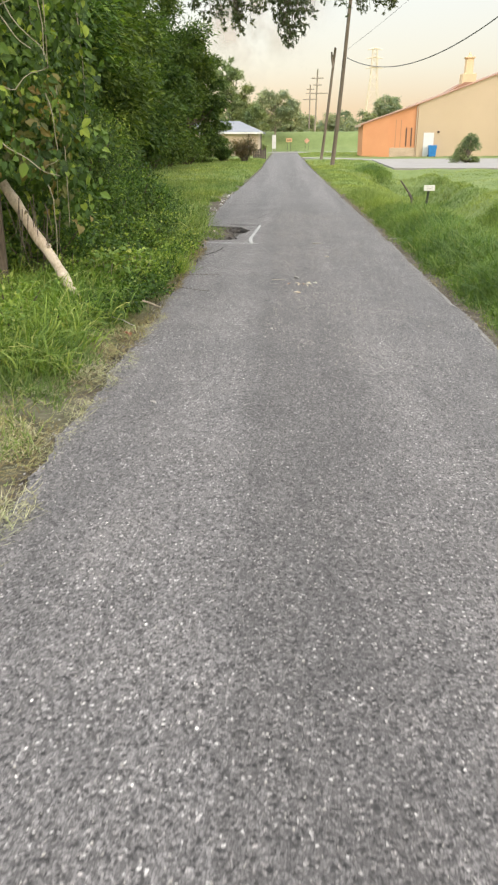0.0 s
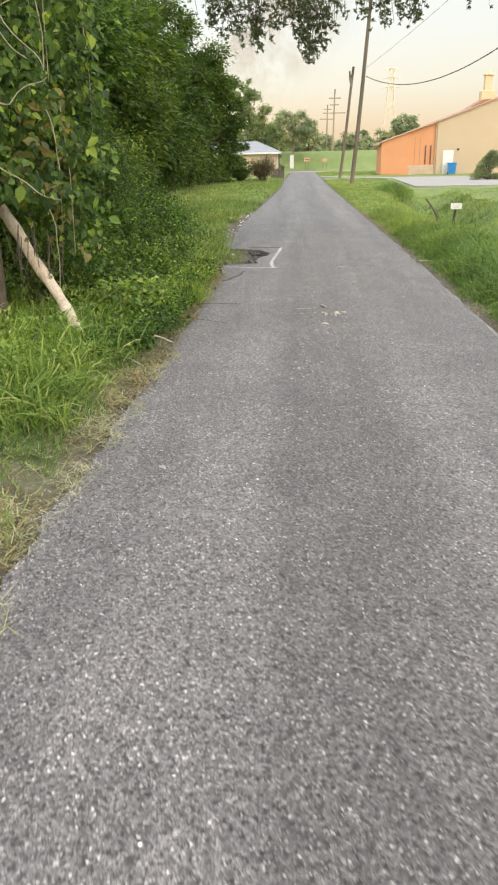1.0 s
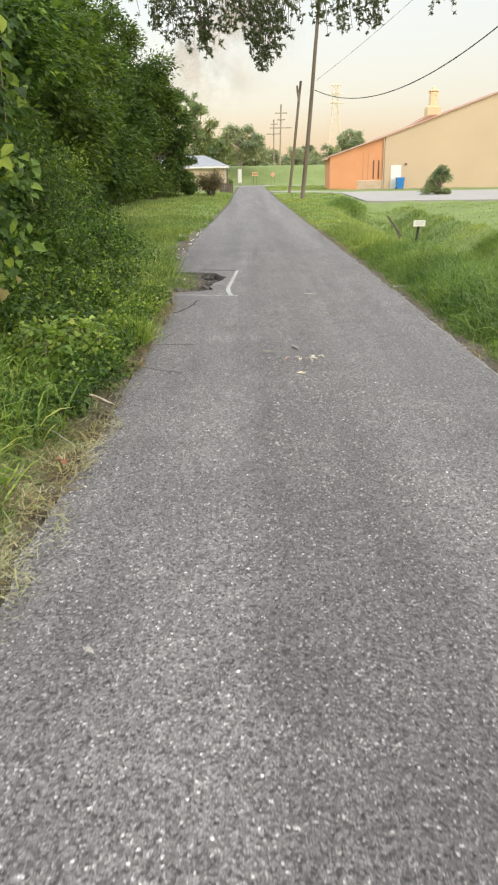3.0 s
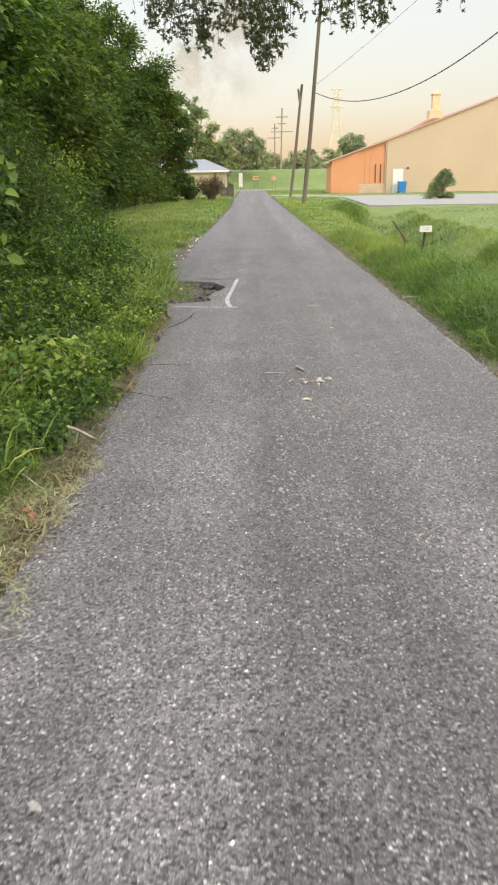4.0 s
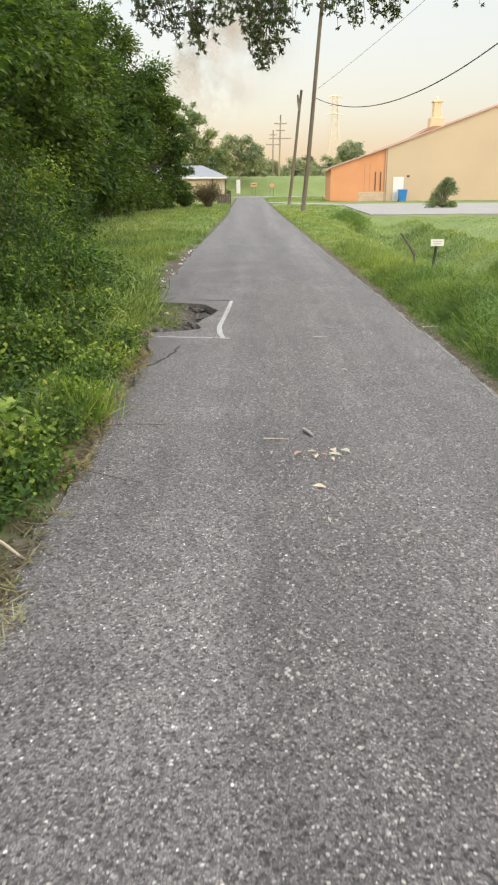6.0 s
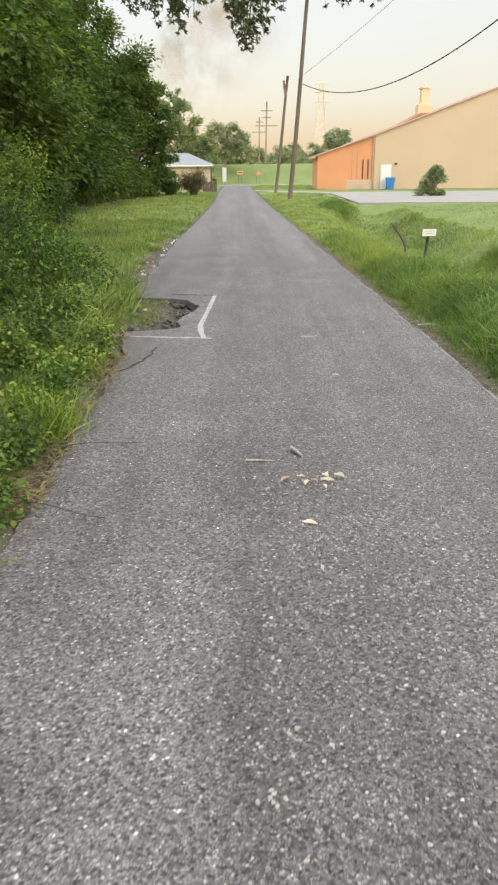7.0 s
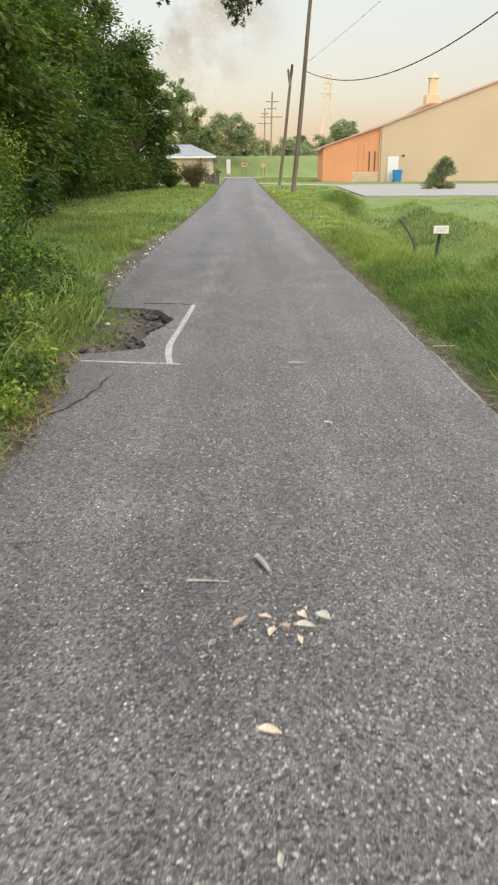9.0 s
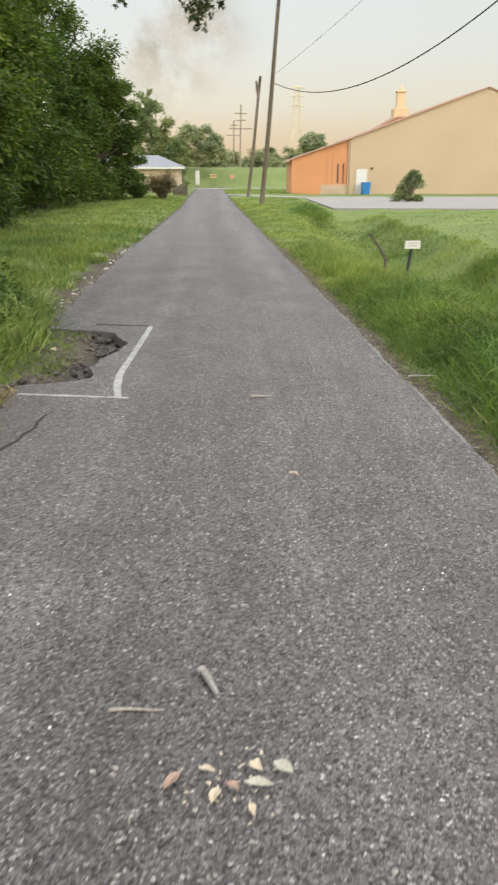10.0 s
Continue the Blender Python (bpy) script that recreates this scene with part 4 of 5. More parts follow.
# ---- leaning dead trunk and vine-hung tree ----
def leaning_log():
    root = thing("leaning_dead_tree", (-1.80, 7.46, 0.0), "bleached bare dead trunk leaning into the vines", "log")
    pts = np.array([(-1.86, 7.46, -0.05), (-2.16, 7.73, 0.28), (-2.52, 8.06, 0.68), (-2.88, 8.38, 1.08), (-3.30, 8.78, 1.56), (-3.86, 9.28, 2.18)])
    t = np.linspace(0, 5, 26)
    p = np.stack([np.interp(t, range(6), pts[:, k]) for k in range(3)], 1)
    p += np.stack([0.007 * np.sin(t * 5), 0.007 * np.cos(t * 4), 0 * t], 1)
    part("trunk", Geo().tube(p, 0.050 + 0.012 * t / 5 + 0.005 * np.sin(t * 7) + 0.003 * np.sin(t * 17), 11), DEAD_WOOD, root, smooth=True)
    for k in range(4):
        a = p[9 + 4 * k]
        part("branch_stub", Geo().tube([a, a + np.array([0.05, -0.06, 0.06]), a + np.array([0.08, -0.10, 0.05])], [0.02, 0.016, 0.010], 6), DEAD_WOOD, root, smooth=True)
    part("second_trunk", Geo().tube([(-3.05, 8.25, 0.0), (-3.02, 8.2, 0.6), (-2.98, 8.15, 1.2), (-3.1, 8.2, 2.0)], [0.06, 0.055, 0.05, 0.04], 9), BARK, root, "broken brown trunk", smooth=True)
    g = Geo()
    for k in range(15):
        a = np.array([-2.62 + rng.normal() * 0.16, 8.08 + rng.normal() * 0.08, 0.98 + rng.random() * 0.2])
        g.tube([a, a + np.array([rng.normal() * 0.05, -0.04, -0.3]), a + np.array([rng.normal() * 0.10, -0.05, -0.45 - 0.2 * rng.random()])], [0.005, 0.004, 0.002], 4)
    tagged(part("rootlet", g, BARK, root, "thin hanging brown rootlets"), kind="stuff")


def vine_tree():
    root = thing("vine_covered_tree", (-3.4, 8.4, 0), "tree draped in hanging green heart-leaved vines", "tree", "trees along the lane")
    part("trunk", Geo().tube([(-3.4, 8.6, -0.05), (-3.35, 8.5, 1.5), (-3.5, 8.6, 3.2), (-3.3, 8.4, 5.4)], [0.16, 0.13, 0.11, 0.05], 9), BARK, root, smooth=True)
    leaves, dry, stems = Geo(), Geo(), Geo()
    for k in range(330):
        x, y = -2.3 - 1.9 * rng.random() ** 0.9, 6.9 + 2.5 * rng.random()
        x += 0.14 * math.sin(y * 5) - 0.10 * (y < 7.6)
        z1 = rng.uniform(1.6, 6.0)
        length = rng.uniform(0.7, 1.8)
        z0 = max(0.75 if y > 8.75 else 1.35, z1 - length)
        n_ = int(52 * (z1 - z0)) + 4
        t = np.sort(rng.random(n_))
        sway = 0.10 * np.sin(t * 5 + k)
        p = np.stack([x + sway + rng.normal(size=n_) * 0.10, y + rng.normal(size=n_) * 0.10, z0 + (z1 - z0) * t], 1)
        ax = np.stack([rng.normal(size=n_) * 0.5 + 0.25, rng.normal(size=n_) * 0.4 - 0.35, -0.9 + rng.normal(size=n_) * 0.35], 1)
        up = np.stack([0.7 + rng.normal(size=n_) * 0.4, -0.7 + rng.normal(size=n_) * 0.4, 0.5 + rng.normal(size=n_) * 0.3], 1)
        z1 = max(z1, z0 + 0.4)
        browned = -2.75 < x < -2.2 and 7.9 < y < 8.8 and 1.4 < z1 < 2.5
        half_ = n_ // 5
        size_ = rng.uniform(0.04, 0.10, n_) * rng.choice([0.7, 1.0, 1.25], n_)
        into = dry if browned else leaves
        into.scatter(HEART_V, HEART_F, p[:half_], ax[:half_] + unit(half_) * 0.5, up[:half_], size_[:half_])
        into.scatter(LEAF_V, LEAF_F, p[half_:], ax[half_:] + unit(n_ - half_) * 1.0, up[half_:] + unit(n_ - half_) * 0.6, size_[half_:] * 1.25)
        if k % 14 == 0:
            stems.tube([(x, y, z1), (x + 0.05, y - 0.02, (z0 + z1) / 2), (x + 0.02, y, z0)], [0.007, 0.006, 0.004], 5)
    tagged(part("foliage", leaves, VINE_LEAF, root), kind="stuff")
    tagged(part("dry_foliage", dry, DRY_LEAF, root, "browned dying vine leaves"), kind="stuff")
    tagged(part("stem", stems, STEM, root), kind="stuff")
    loops = ([(-2.62, 7.1, 3.4), (-2.50, 7.1, 2.85), (-2.28, 7.1, 2.55), (-2.12, 7.15, 2.4)], [(-2.42, 7.1, 3.4), (-2.40, 7.1, 3.0), (-2.30, 7.1, 2.7), (-2.05, 7.1, 2.44), (-1.98, 7.1, 2.33)],
             [(-2.75, 7.1, 2.42), (-2.5, 7.05, 2.55), (-2.32, 7.05, 2.75), (-2.12, 7.1, 2.80)], [(-2.72, 7.1, 2.2), (-2.45, 7.05, 2.12), (-2.3, 7.05, 2.08), (-2.15, 7.1, 2.2), (-1.96, 7.1, 2.28)],
             [(-2.6, 7.2, 1.72), (-2.4, 7.2, 1.6), (-2.2, 7.2, 1.45), (-2.0, 7.25, 1.36)], [(-2.3, 8.0, 2.1), (-2.22, 8.0, 1.8), (-2.24, 8.0, 1.5), (-2.36, 8.0, 1.42)], [(-2.4, 8.0, 1.3), (-2.3, 8.0, 1.1), (-2.34, 8.0, 0.7), (-2.33, 8.0, 0.3)])
    for lp in loops:
        t = np.linspace(0, len(lp) - 1, 14)
        a = np.array(lp)
        part("bare_vine", Geo().tube(np.stack([np.interp(t, range(len(lp)), a[:, k]) + 0.012 * np.sin(t * 4 + k) for k in range(3)], 1), np.linspace(0.0065, 0.0035, 14), 6), STEM, root, "pale bare vine stem", smooth=True)


# ---- oak whose limbs hang over the lane ----
def oak():
    root = thing("oak_tree", (-7.6, 20.2, 0), "spreading oak with limbs hanging over the lane", "tree", "trees along the lane")
    part("trunk", Geo().tube([(-7.6, 20.2, -0.1), (-7.5, 20.2, 1.5), (-7.2, 20.2, 3.2), (-6.6, 20.2, 5.0), (-6.2, 20.2, 7.0)], [0.42, 0.34, 0.30, 0.24, 0.12], 11), BARK, root, smooth=True)
    for pts in ([(-6.7, 20.2, 4.8), (-4.2, 20.0, 6.3), (-1.5, 20.0, 6.4), (1.2, 20.1, 6.0), (3.2, 20.3, 5.5)], [(-6.5, 20.2, 5.4), (-3.8, 19.4, 7.0), (-0.5, 19.2, 6.9), (2.2, 19.2, 6.4), (4.6, 19.6, 5.6)], [(-6.8, 20.3, 4.4), (-4.6, 20.6, 5.6), (-2.6, 20.6, 5.7), (-0.4, 20.6, 5.1)]):
        part("limb", Geo().tube(pts, np.linspace(0.13, 0.02, len(pts)), 7), BARK, root, smooth=True)
    leaves, twigs = Geo(), Geo()
    xs_ = [-2.4, -2.0, -1.6, -1.16, -0.85, -0.5, -0.2, 0.1, 0.4, 0.7, 1.0, 1.4, 1.8, 2.2, 2.6, 2.8]
    zs_ = [4.75, 4.38, 4.3, 4.0, 4.35, 4.45, 4.2, 3.68, 3.95, 4.5, 4.45, 4.35, 4.5, 4.55, 4.6, 5.0]
    xs_, zs_ = [-5.6, -4.6, -3.9, -3.3, -3.0] + xs_, [5.1, 5.3, 5.15, 5.25, 4.95] + zs_
    main = [rng.uniform(-2.4, 2.75) for k in range(104)] + [0.1 + rng.normal() * 0.25 for k in range(20)] + [rng.uniform(-6.4, -2.9) for k in range(44)] + [-1.2 + rng.normal() * 0.15 for k in range(6)]
    for x in main + [rng.uniform(3.7, 4.3) for k in range(5)]:
        tip_z = (np.interp(x, xs_, zs_) - 0.06 if x < 3.5 else 4.6) + abs(rng.normal()) * 0.42
        y = 20.0 + rng.normal() * 0.4
        top = np.array([x - rng.uniform(-0.15, 0.45), y + rng.normal() * 0.15, tip_z + rng.uniform(0.8, 1.4)])
        tip = np.array([x, y, tip_z])
        mid = (top + tip) / 2 + np.array([0.08, 0, 0.06])
        twigs.tube([top, mid, tip], [0.010, 0.007, 0.003], 4)
        # side twigs, each ending in a loose fan of narrow leaves
        for t in np.append(rng.random(rng.integers(7, 12)) ** 0.75, 1.0):
            p0 = (1 - t) ** 2 * top + 2 * t * (1 - t) * mid + t * t * tip
            out_ = unit(1)[0] * np.array([1, 1, 0.5]) + np.array([0.1, 0, -0.45])
            p1 = p0 + out_ * rng.uniform(0.08, 0.24) * (1.15 - 0.5 * t)
            twigs.tube([p0, (p0 + p1) / 2 + np.array([0, 0, 0.015]), p1], [0.004, 0.003, 0.002], 3, False)
            n_ = rng.integers(9, 16)
            along = p0 + (p1 - p0) * rng.uniform(0.45, 1.05, (n_, 1))
            ax = unit(n_) * 0.9 + out_ * 0.8
            leaves.scatter(LEAF_V, LEAF_F, along, ax, unit(n_), np.stack([rng.uniform(0.03, 0.05, n_), rng.uniform(0.05, 0.095, n_), np.full(n_, 0.06)], 1))
    for k in range(90):
        c = np.array([rng.uniform(-9.5, 4.0), 20 + rng.normal() * 1.3, 0])
        c[2] = 6.0 + 3.4 * rng.random() * (1 - abs(c[0] + 4) / 10)
        leaf_cloud(leaves, [c], [0.75], 130, 0.10, KITE_V, KITE_F)
    tagged(part("twig", twigs, BARK, root), kind="stuff")
    tagged(part("crown", leaves, OAK_LEAF, root), kind="stuff")


# ---- smoke far off ----
def smoke_plume():
    y = 620.0
    xs_, zs_ = np.linspace(-120, 40, 60), np.linspace(25, 260, 80)
    X, Z = np.meshgrid(xs_, zs_)
    Y = y + 4 * wave(X, Z, 0.08, 1)
    k = len(xs_)
    i, j = np.meshgrid(np.arange(len(zs_) - 1), np.arange(k - 1), indexing="ij")
    q = np.stack([i * k + j, i * k + j + 1, (i + 1) * k + j + 1, (i + 1) * k + j], -1).reshape(-1, 4)
    ob = part("smoke_plume", Geo().add(np.stack([X, Y, Z], -1), q), SMOKE, smooth=True)
    tagged(ob, "thin grey-pink smoke plume drifting far behind the trees", "smoke", kind="stuff")
    d = 0 * X
    for cx, cz, rx, rz, a in ((-40, 92, 24, 24, 0.95), (-14, 110, 24, 22, 0.95), (-30, 72, 26, 18, 0.8), (4, 98, 18, 16, 0.7), (-22, 145, 22, 30, 0.8), (-30, 190, 26, 36, 0.7)):
        d = np.maximum(d, a * np.exp(-((X - cx) / rx) ** 2 - ((Z - cz) / rz) ** 2))
    at = ob.data.attributes.new("thickness", "FLOAT", "POINT")
    at.data.foreach_set("value", np.clip(d.ravel() * 1.0, 0, 1).astype(np.float32))


house()
board_fence()
warning_sign(0.2, 115.2, 1.58, 0.85, 0.5, SIGN_ORANGE, "orange rectangular arrow sign below the levee", True)
warning_sign(2.75, 115.2, 1.48, 0.85, 0.75, SIGN_RED, "red-orange diamond warning sign below the levee", False)
white_marker()
verge_sign()
dead_branch()
leaning_log()
vine_tree()
oak()
smoke_plume()

def lot_bush():
    """A wind-bent bush of uneven height with a gap through its crown."""
    x, y, z = 12.7, 57.0, 0.09
    root = thing("bush", (x, y, z), "lone bent dark green bush on the parking lot", "bush")
    stems, g = Geo(), Geo()
    low = [(x + 0.9 * dx, y + rng.normal() * 0.25, z + 0.84 * h_) for dx, h_ in ((-1.0, 0.25), (-0.8, 0.5), (-0.55, 0.8), (-0.5, 1.15), (-0.25, 1.5), (0.0, 1.8), (0.2, 2.05), (0.45, 1.95), (0.6, 1.65), (0.75, 1.3), (-0.2, 0.45), (-0.15, 0.85), (0.2, 0.3), (0.35, 1.2), (0.6, 0.25), (0.85, 0.2), (0.1, 1.35), (-0.5, 0.3))]
    for tip in low:
        stems.tube([(x, y, z), ((x + tip[0]) / 2, y, (z + tip[2]) / 2 + 0.15), tip], [0.05, 0.03, 0.01], 5)
    leaf_cloud(g, low, rng.uniform(0.2, 0.36, len(low)), 230, 0.13, KITE_V, KITE_F, 0.2, 0.8)
    tagged(part("stem", stems, BARK, root), kind="stuff")
    tagged(part("foliage", g, PALE_LEAF, root), kind="stuff")


# shrubs: by the house, on the lot, in front of the tall trees and along the near bank
shrub((-3.45, 64, 0), 2.1, 2.2, RED_SHRUB, "reddish flowering shrub in front of the house", 5500, 0.13, fine=False)
shrub((-4.9, 63, 0), 2.0, 1.5, TREE_LEAF, "dark green shrub in front of the house", 4500, 0.14, fine=False)
lot_bush()
shrub((-6.6, 26.5, 0), 3.3, 2.9, LUSH, "rounded green bush at the wood's edge", 9000, 0.10, fine=False)
for x, y, w, h in ((-7.6, 30, 3.0, 2.2), (-8.2, 35, 3.2, 2.4), (-8.0, 41, 3.0, 2.2), (-8.0, 46, 3.2, 2.4), (-7.8, 51, 3.2, 2.4), (-7.3, 56, 3.0, 2.2), (-6.9, 60.5, 2.6, 1.8), (-7.9, 21.5, 2.6, 2.6)):
    shrub((x, y, 0), w, h, TREE_LEAF, "dense dark green undergrowth below the trees", 3600, 0.15, fine=False)
for k in range(12):
    y = 8.9 + k * 0.68
    if y < 13.2:
        shrub((-1.56 - 0.12 * rng.random(), y + 0.3 * rng.random(), 0), 0.5, 0.24 + 0.12 * rng.random(), VINE_LEAF if k % 2 else LUSH, "low leafy green weeds at the road's edge", 700, 0.042)
    shrub((-2.05 - 0.25 * rng.random(), y + 0.2 * rng.random(), 0), 0.85, 0.5 + 0.2 * rng.random(), VINE_LEAF if k % 4 else LUSH, "low leafy green weeds at the road's edge", 1500, 0.05)
    shrub((-2.85 - 0.3 * rng.random(), y + 0.3 * rng.random(), 0), 1.2, 1.0 + 0.35 * rng.random(), VINE_LEAF, "tangled green bush on the bank", 2800, 0.06, fine=False)
    if k < 11:
        shrub((-3.9 - 0.3 * rng.random(), y + 0.3 * rng.random(), 0), 1.6, 2.1 + 0.6 * rng.random(), TREE_LEAF, "tall dark green bush below the trees", 3600, 0.08, fine=False)
for x, y, w, h in ((-3.1, 17.2, 1.5, 0.9), (-3.9, 18.3, 1.9, 1.6), (-4.7, 19.6, 2.2, 2.2), (-5.4, 21.4, 2.2, 2.3), (-5.9, 23.2, 2.0, 1.8)):
    shrub((x, y, 0), w, h, LUSH if y > 21 else VINE_LEAF, "bright green bush on the bank" if y > 21 else "tangled green bush on the bank", 3200, 0.08, fine=False)
for x, y, w, h in ((-1.60, 8.45, 0.5, 0.3), (-1.52, 8.8, 0.45, 0.24), (-1.68, 7.75, 0.5, 0.24), (-1.75, 7.35, 0.5, 0.26), (-1.5, 9.15, 0.4, 0.2)):
    shrub((x, y, 0), w, h, VINE_LEAF, "low leafy green weeds at the road's edge", 800, 0.042)
for x, y, w, h in ((-2.2, 6.3, 0.8, 0.42), (-2.5, 7.0, 0.9, 0.5), (-1.95, 7.7, 0.7, 0.35), (-2.3, 8.4, 0.9, 0.55), (-1.75, 8.0, 0.5, 0.25)):
    shrub((x, y, 0), w, h, LUSH, "low leafy weeds among the tall grass", 900, 0.045)
for x, y in ((-1.72, 8.95), (-2.0, 9.3), (-1.95, 8.5)):
    root = thing("broadleaf_weed", (x, y, 0), "bright green broad-leaved weed at the road's edge", "weed", "broadleaf weeds")
    g = Geo()
    n_ = 260
    d = unit(n_) * rng.random((n_, 1)) ** 0.4 * np.array([0.28, 0.28, 0.22]) + np.array([x, y, 0.34])
    g.scatter(HEART_V, HEART_F, d, np.stack([rng.normal(size=n_), rng.normal(size=n_), -0.3 + 0 * d[:, 0]], 1), np.stack([rng.normal(size=n_) * 0.4, rng.normal(size=n_) * 0.4, 1 + 0 * d[:, 0]], 1), rng.uniform(0.03, 0.08, n_))
    part("leaves", g, VINE_LEAF if x < -1.98 else LUSH, root)
    st = Geo()
    for k in range(9):
        st.tube([(x + rng.normal() * 0.06, y + rng.normal() * 0.06, -0.05), (x + rng.normal() * 0.12, y + rng.normal() * 0.12, 0.4)], [0.006, 0.004], 4)
    part("stem", st, STEM, root)


# ---- grass ----
def blades(name, x, y, h, width, mat, label, lean=0.35, arch=False):
    n_ = len(x)
    p = np.stack([x, y, ground_z(x, y) - 0.02], 1)
    ax = np.stack([rng.normal(size=n_) * lean, rng.normal(size=n_) * lean, np.ones(n_)], 1)
    a = rng.random(n_) * 2 * np.pi
    up = np.stack([np.cos(a), np.sin(a), np.zeros(n_)], 1)
    g = Geo().scatter(ARCH_V if arch else BLADE_V, ARCH_F if arch else BLADE_F, p, ax, up, np.stack([width * rng.uniform(0.6, 1.4, n_), h, h * rng.uniform(0.3, 1.6, n_)], 1))
    return tagged(part(name, g, mat), label, "grass", kind="stuff")


def patchy(n_, x0, x1, y0, y1, s, seed, keep=0.0):
    x, y = rng.uniform(x0, x1, n_), rng.uniform(y0, y1, n_)
    ok = wave(x, y, s, seed) + rng.normal(size=n_) * 0.35 > keep
    return x[ok], y[ok]


def left_of_road(x, y, gap):
    return x < road_left(y) - gap


# tall lush grass round the dead trunk: arching tussocks over a shorter mat
x, y = patchy(26000, -3.6, -1.35, 5.0, 9.2, 3.0, 1, -0.45)
ok = left_of_road(x, y, 0.14 + 0.16 * wave(x, y, 5, 3))
x, y = x[ok], y[ok]
d = road_left(y) - x
blades("tall_grass", x, y, (0.05 + 0.20 * smooth(0.15, 0.7, d)) * rng.uniform(0.3, 1.1, len(x)) * (1 + 0.5 * wave(x, y, 4.0, 8)), 0.010, GRASS, "tall lush bright green grass round the dead trunk", 0.9)
k_ = 300
cx, cy = rng.uniform(-3.5, -1.5, k_), rng.uniform(5.3, 9.0, k_)
ok = (road_left(cy) - cx > 0.30 + 0.2 * rng.random(k_)) & (wave(cx, cy, 3.0, 1) > -0.6)
cx, cy = cx[ok], cy[ok]
pick = rng.integers(0, len(cx), 9500)
x, y = cx[pick] + rng.normal(size=9500) * 0.055, cy[pick] + rng.normal(size=9500) * 0.055
size_ = (0.22 + 0.22 * rng.random(len(cx)))[pick] * (0.65 + 0.35 * smooth(0.3, 0.8, road_left(y) - x))
blades("tussock_grass", x, y, size_ * rng.uniform(0.55, 1.2, len(x)), 0.011, LUSH, "arching tussocks of lush green grass", 0.45, arch=True)
# roughly cut strip nearest the camera
x, y = patchy(24000, -3.4, -1.2, 2.0, 6.2, 3.4, 2, -0.15)
ok = left_of_road(x, y, 0.26 + 0.22 * wave(x, y, 4, 5))
x, y = x[ok], y[ok]
blades("cut_grass", x, y, rng.uniform(0.04, 0.14, len(x)) * (1 + 1.2 * smooth(0.5, 1.3, road_left(y) - x)), 0.007, GRASS, "roughly cut short roadside grass", 0.7)
# grass and weeds along the bank
x, y = patchy(26000, -2.6, -1.3, 9.0, 13.6, 3.2, 4, -0.25)
ok = left_of_road(x, y, 0.06 + 0.12 * wave(x, y, 5, 3))
x, y = x[ok], y[ok]
blades("bank_grass", x, y, (0.05 + 0.17 * smooth(0.1, 0.7, road_left(y) - x)) * rng.uniform(0.4, 1.3, len(x)), 0.008, DEEP, "weedy green grass along the road edge", 0.8)
k_ = 130
cx, cy = rng.uniform(-2.9, -1.62, k_), rng.uniform(11.8, 17.5, k_)
pick = rng.integers(0, k_, 5200)
x, y = cx[pick] + rng.normal(size=5200) * 0.07, cy[pick] + rng.normal(size=5200) * 0.07
ok = left_of_road(x, y, 0.10) & (x < -1.5)
blades("tussock_grass", x[ok], y[ok], (0.25 + 0.25 * rng.random(k_))[pick][ok] * rng.uniform(0.6, 1.2, ok.sum()), 0.011, GRASS, "arching tussocks of green grass on the bank", 0.4, arch=True)
# verge lawn further on
x, y = patchy(70000, -7.5, -1.5, 13.4, 32, 1.6, 5, -0.6)
ok = (x < np.where((y > 15.5) & (y < 27), -0.28 * (1 + wave(x, y, 3, 4)), 0) + np.minimum(road_left(y), np.where(y < 16.4, -1.12 - 0.45 * rng.random(len(y)), 9)) - 0.06 - 0.25 * (wave(x, y, 2, 6) > 0.2)) & ~((x < -4.2) & (y < 19))
x, y = x[ok], y[ok]
h_ = rng.uniform(0.08, 0.22, len(x)) * (1 + 0.5 * wave(x, y, 1.1, 2)) * (1 + 0.8 * (1 - smooth(16, 22, y)))
far_ = rng.random(len(x)) < 0.7 * smooth(18, 40, y)
for sel, mat_ in ((far_, FIELD), (~far_, GRASS)):
    blades("verge_grass", x[sel], y[sel], h_[sel], 0.014, mat_, "uneven green verge grass", 0.5)
x, y = patchy(38000, -9.0, -1.4, 32, 72, 0.9, 5, -0.7)
ok = left_of_road(x, y, 0.15)
x, y = x[ok], y[ok]
far_ = rng.random(len(x)) < 0.55
for sel, mat_ in ((far_, FIELD), (~far_, GRASS)):
    blades("verge_grass", x[sel], y[sel], rng.uniform(0.06, 0.18, sel.sum()), 0.024, mat_, "uneven green verge grass", 0.5)
# right verge, its bank, the ditch and the field
x, y = patchy(88000, 1.95, 4.7, 3.0, 26, 2.1, 7, -1.3)
ok = x > road_right(y) + 0.10 + 0.07 * wave(x, y, 3, 1)
x, y = x[ok], y[ok]
d = x - road_right(y)
h_ = (0.04 + 0.12 * smooth(0.1, 0.6, d)) * rng.uniform(0.5, 1.4, len(x)) * (1 + 0.7 * wave(x, y, 2.2, 3))
near_ = x + 0.35 * wave(x, y, 1.7, 5) + rng.normal(size=len(x)) * 0.15 < 3.05
near_ &= rng.random(len(x)) > 0.85 * smooth(14, 27, y)
for sel, mat_ in ((near_, DEEP), (~near_, FIELD)):
    blades("right_verge_grass", x[sel], y[sel], h_[sel], 0.010, mat_, "thick green grass on the bank beside the lane", 0.6)
x, y = patchy(42000, 1.6, 5.0, 26, 52, 1.2, 7, -0.7)
ok = x > road_right(y) + 0.1
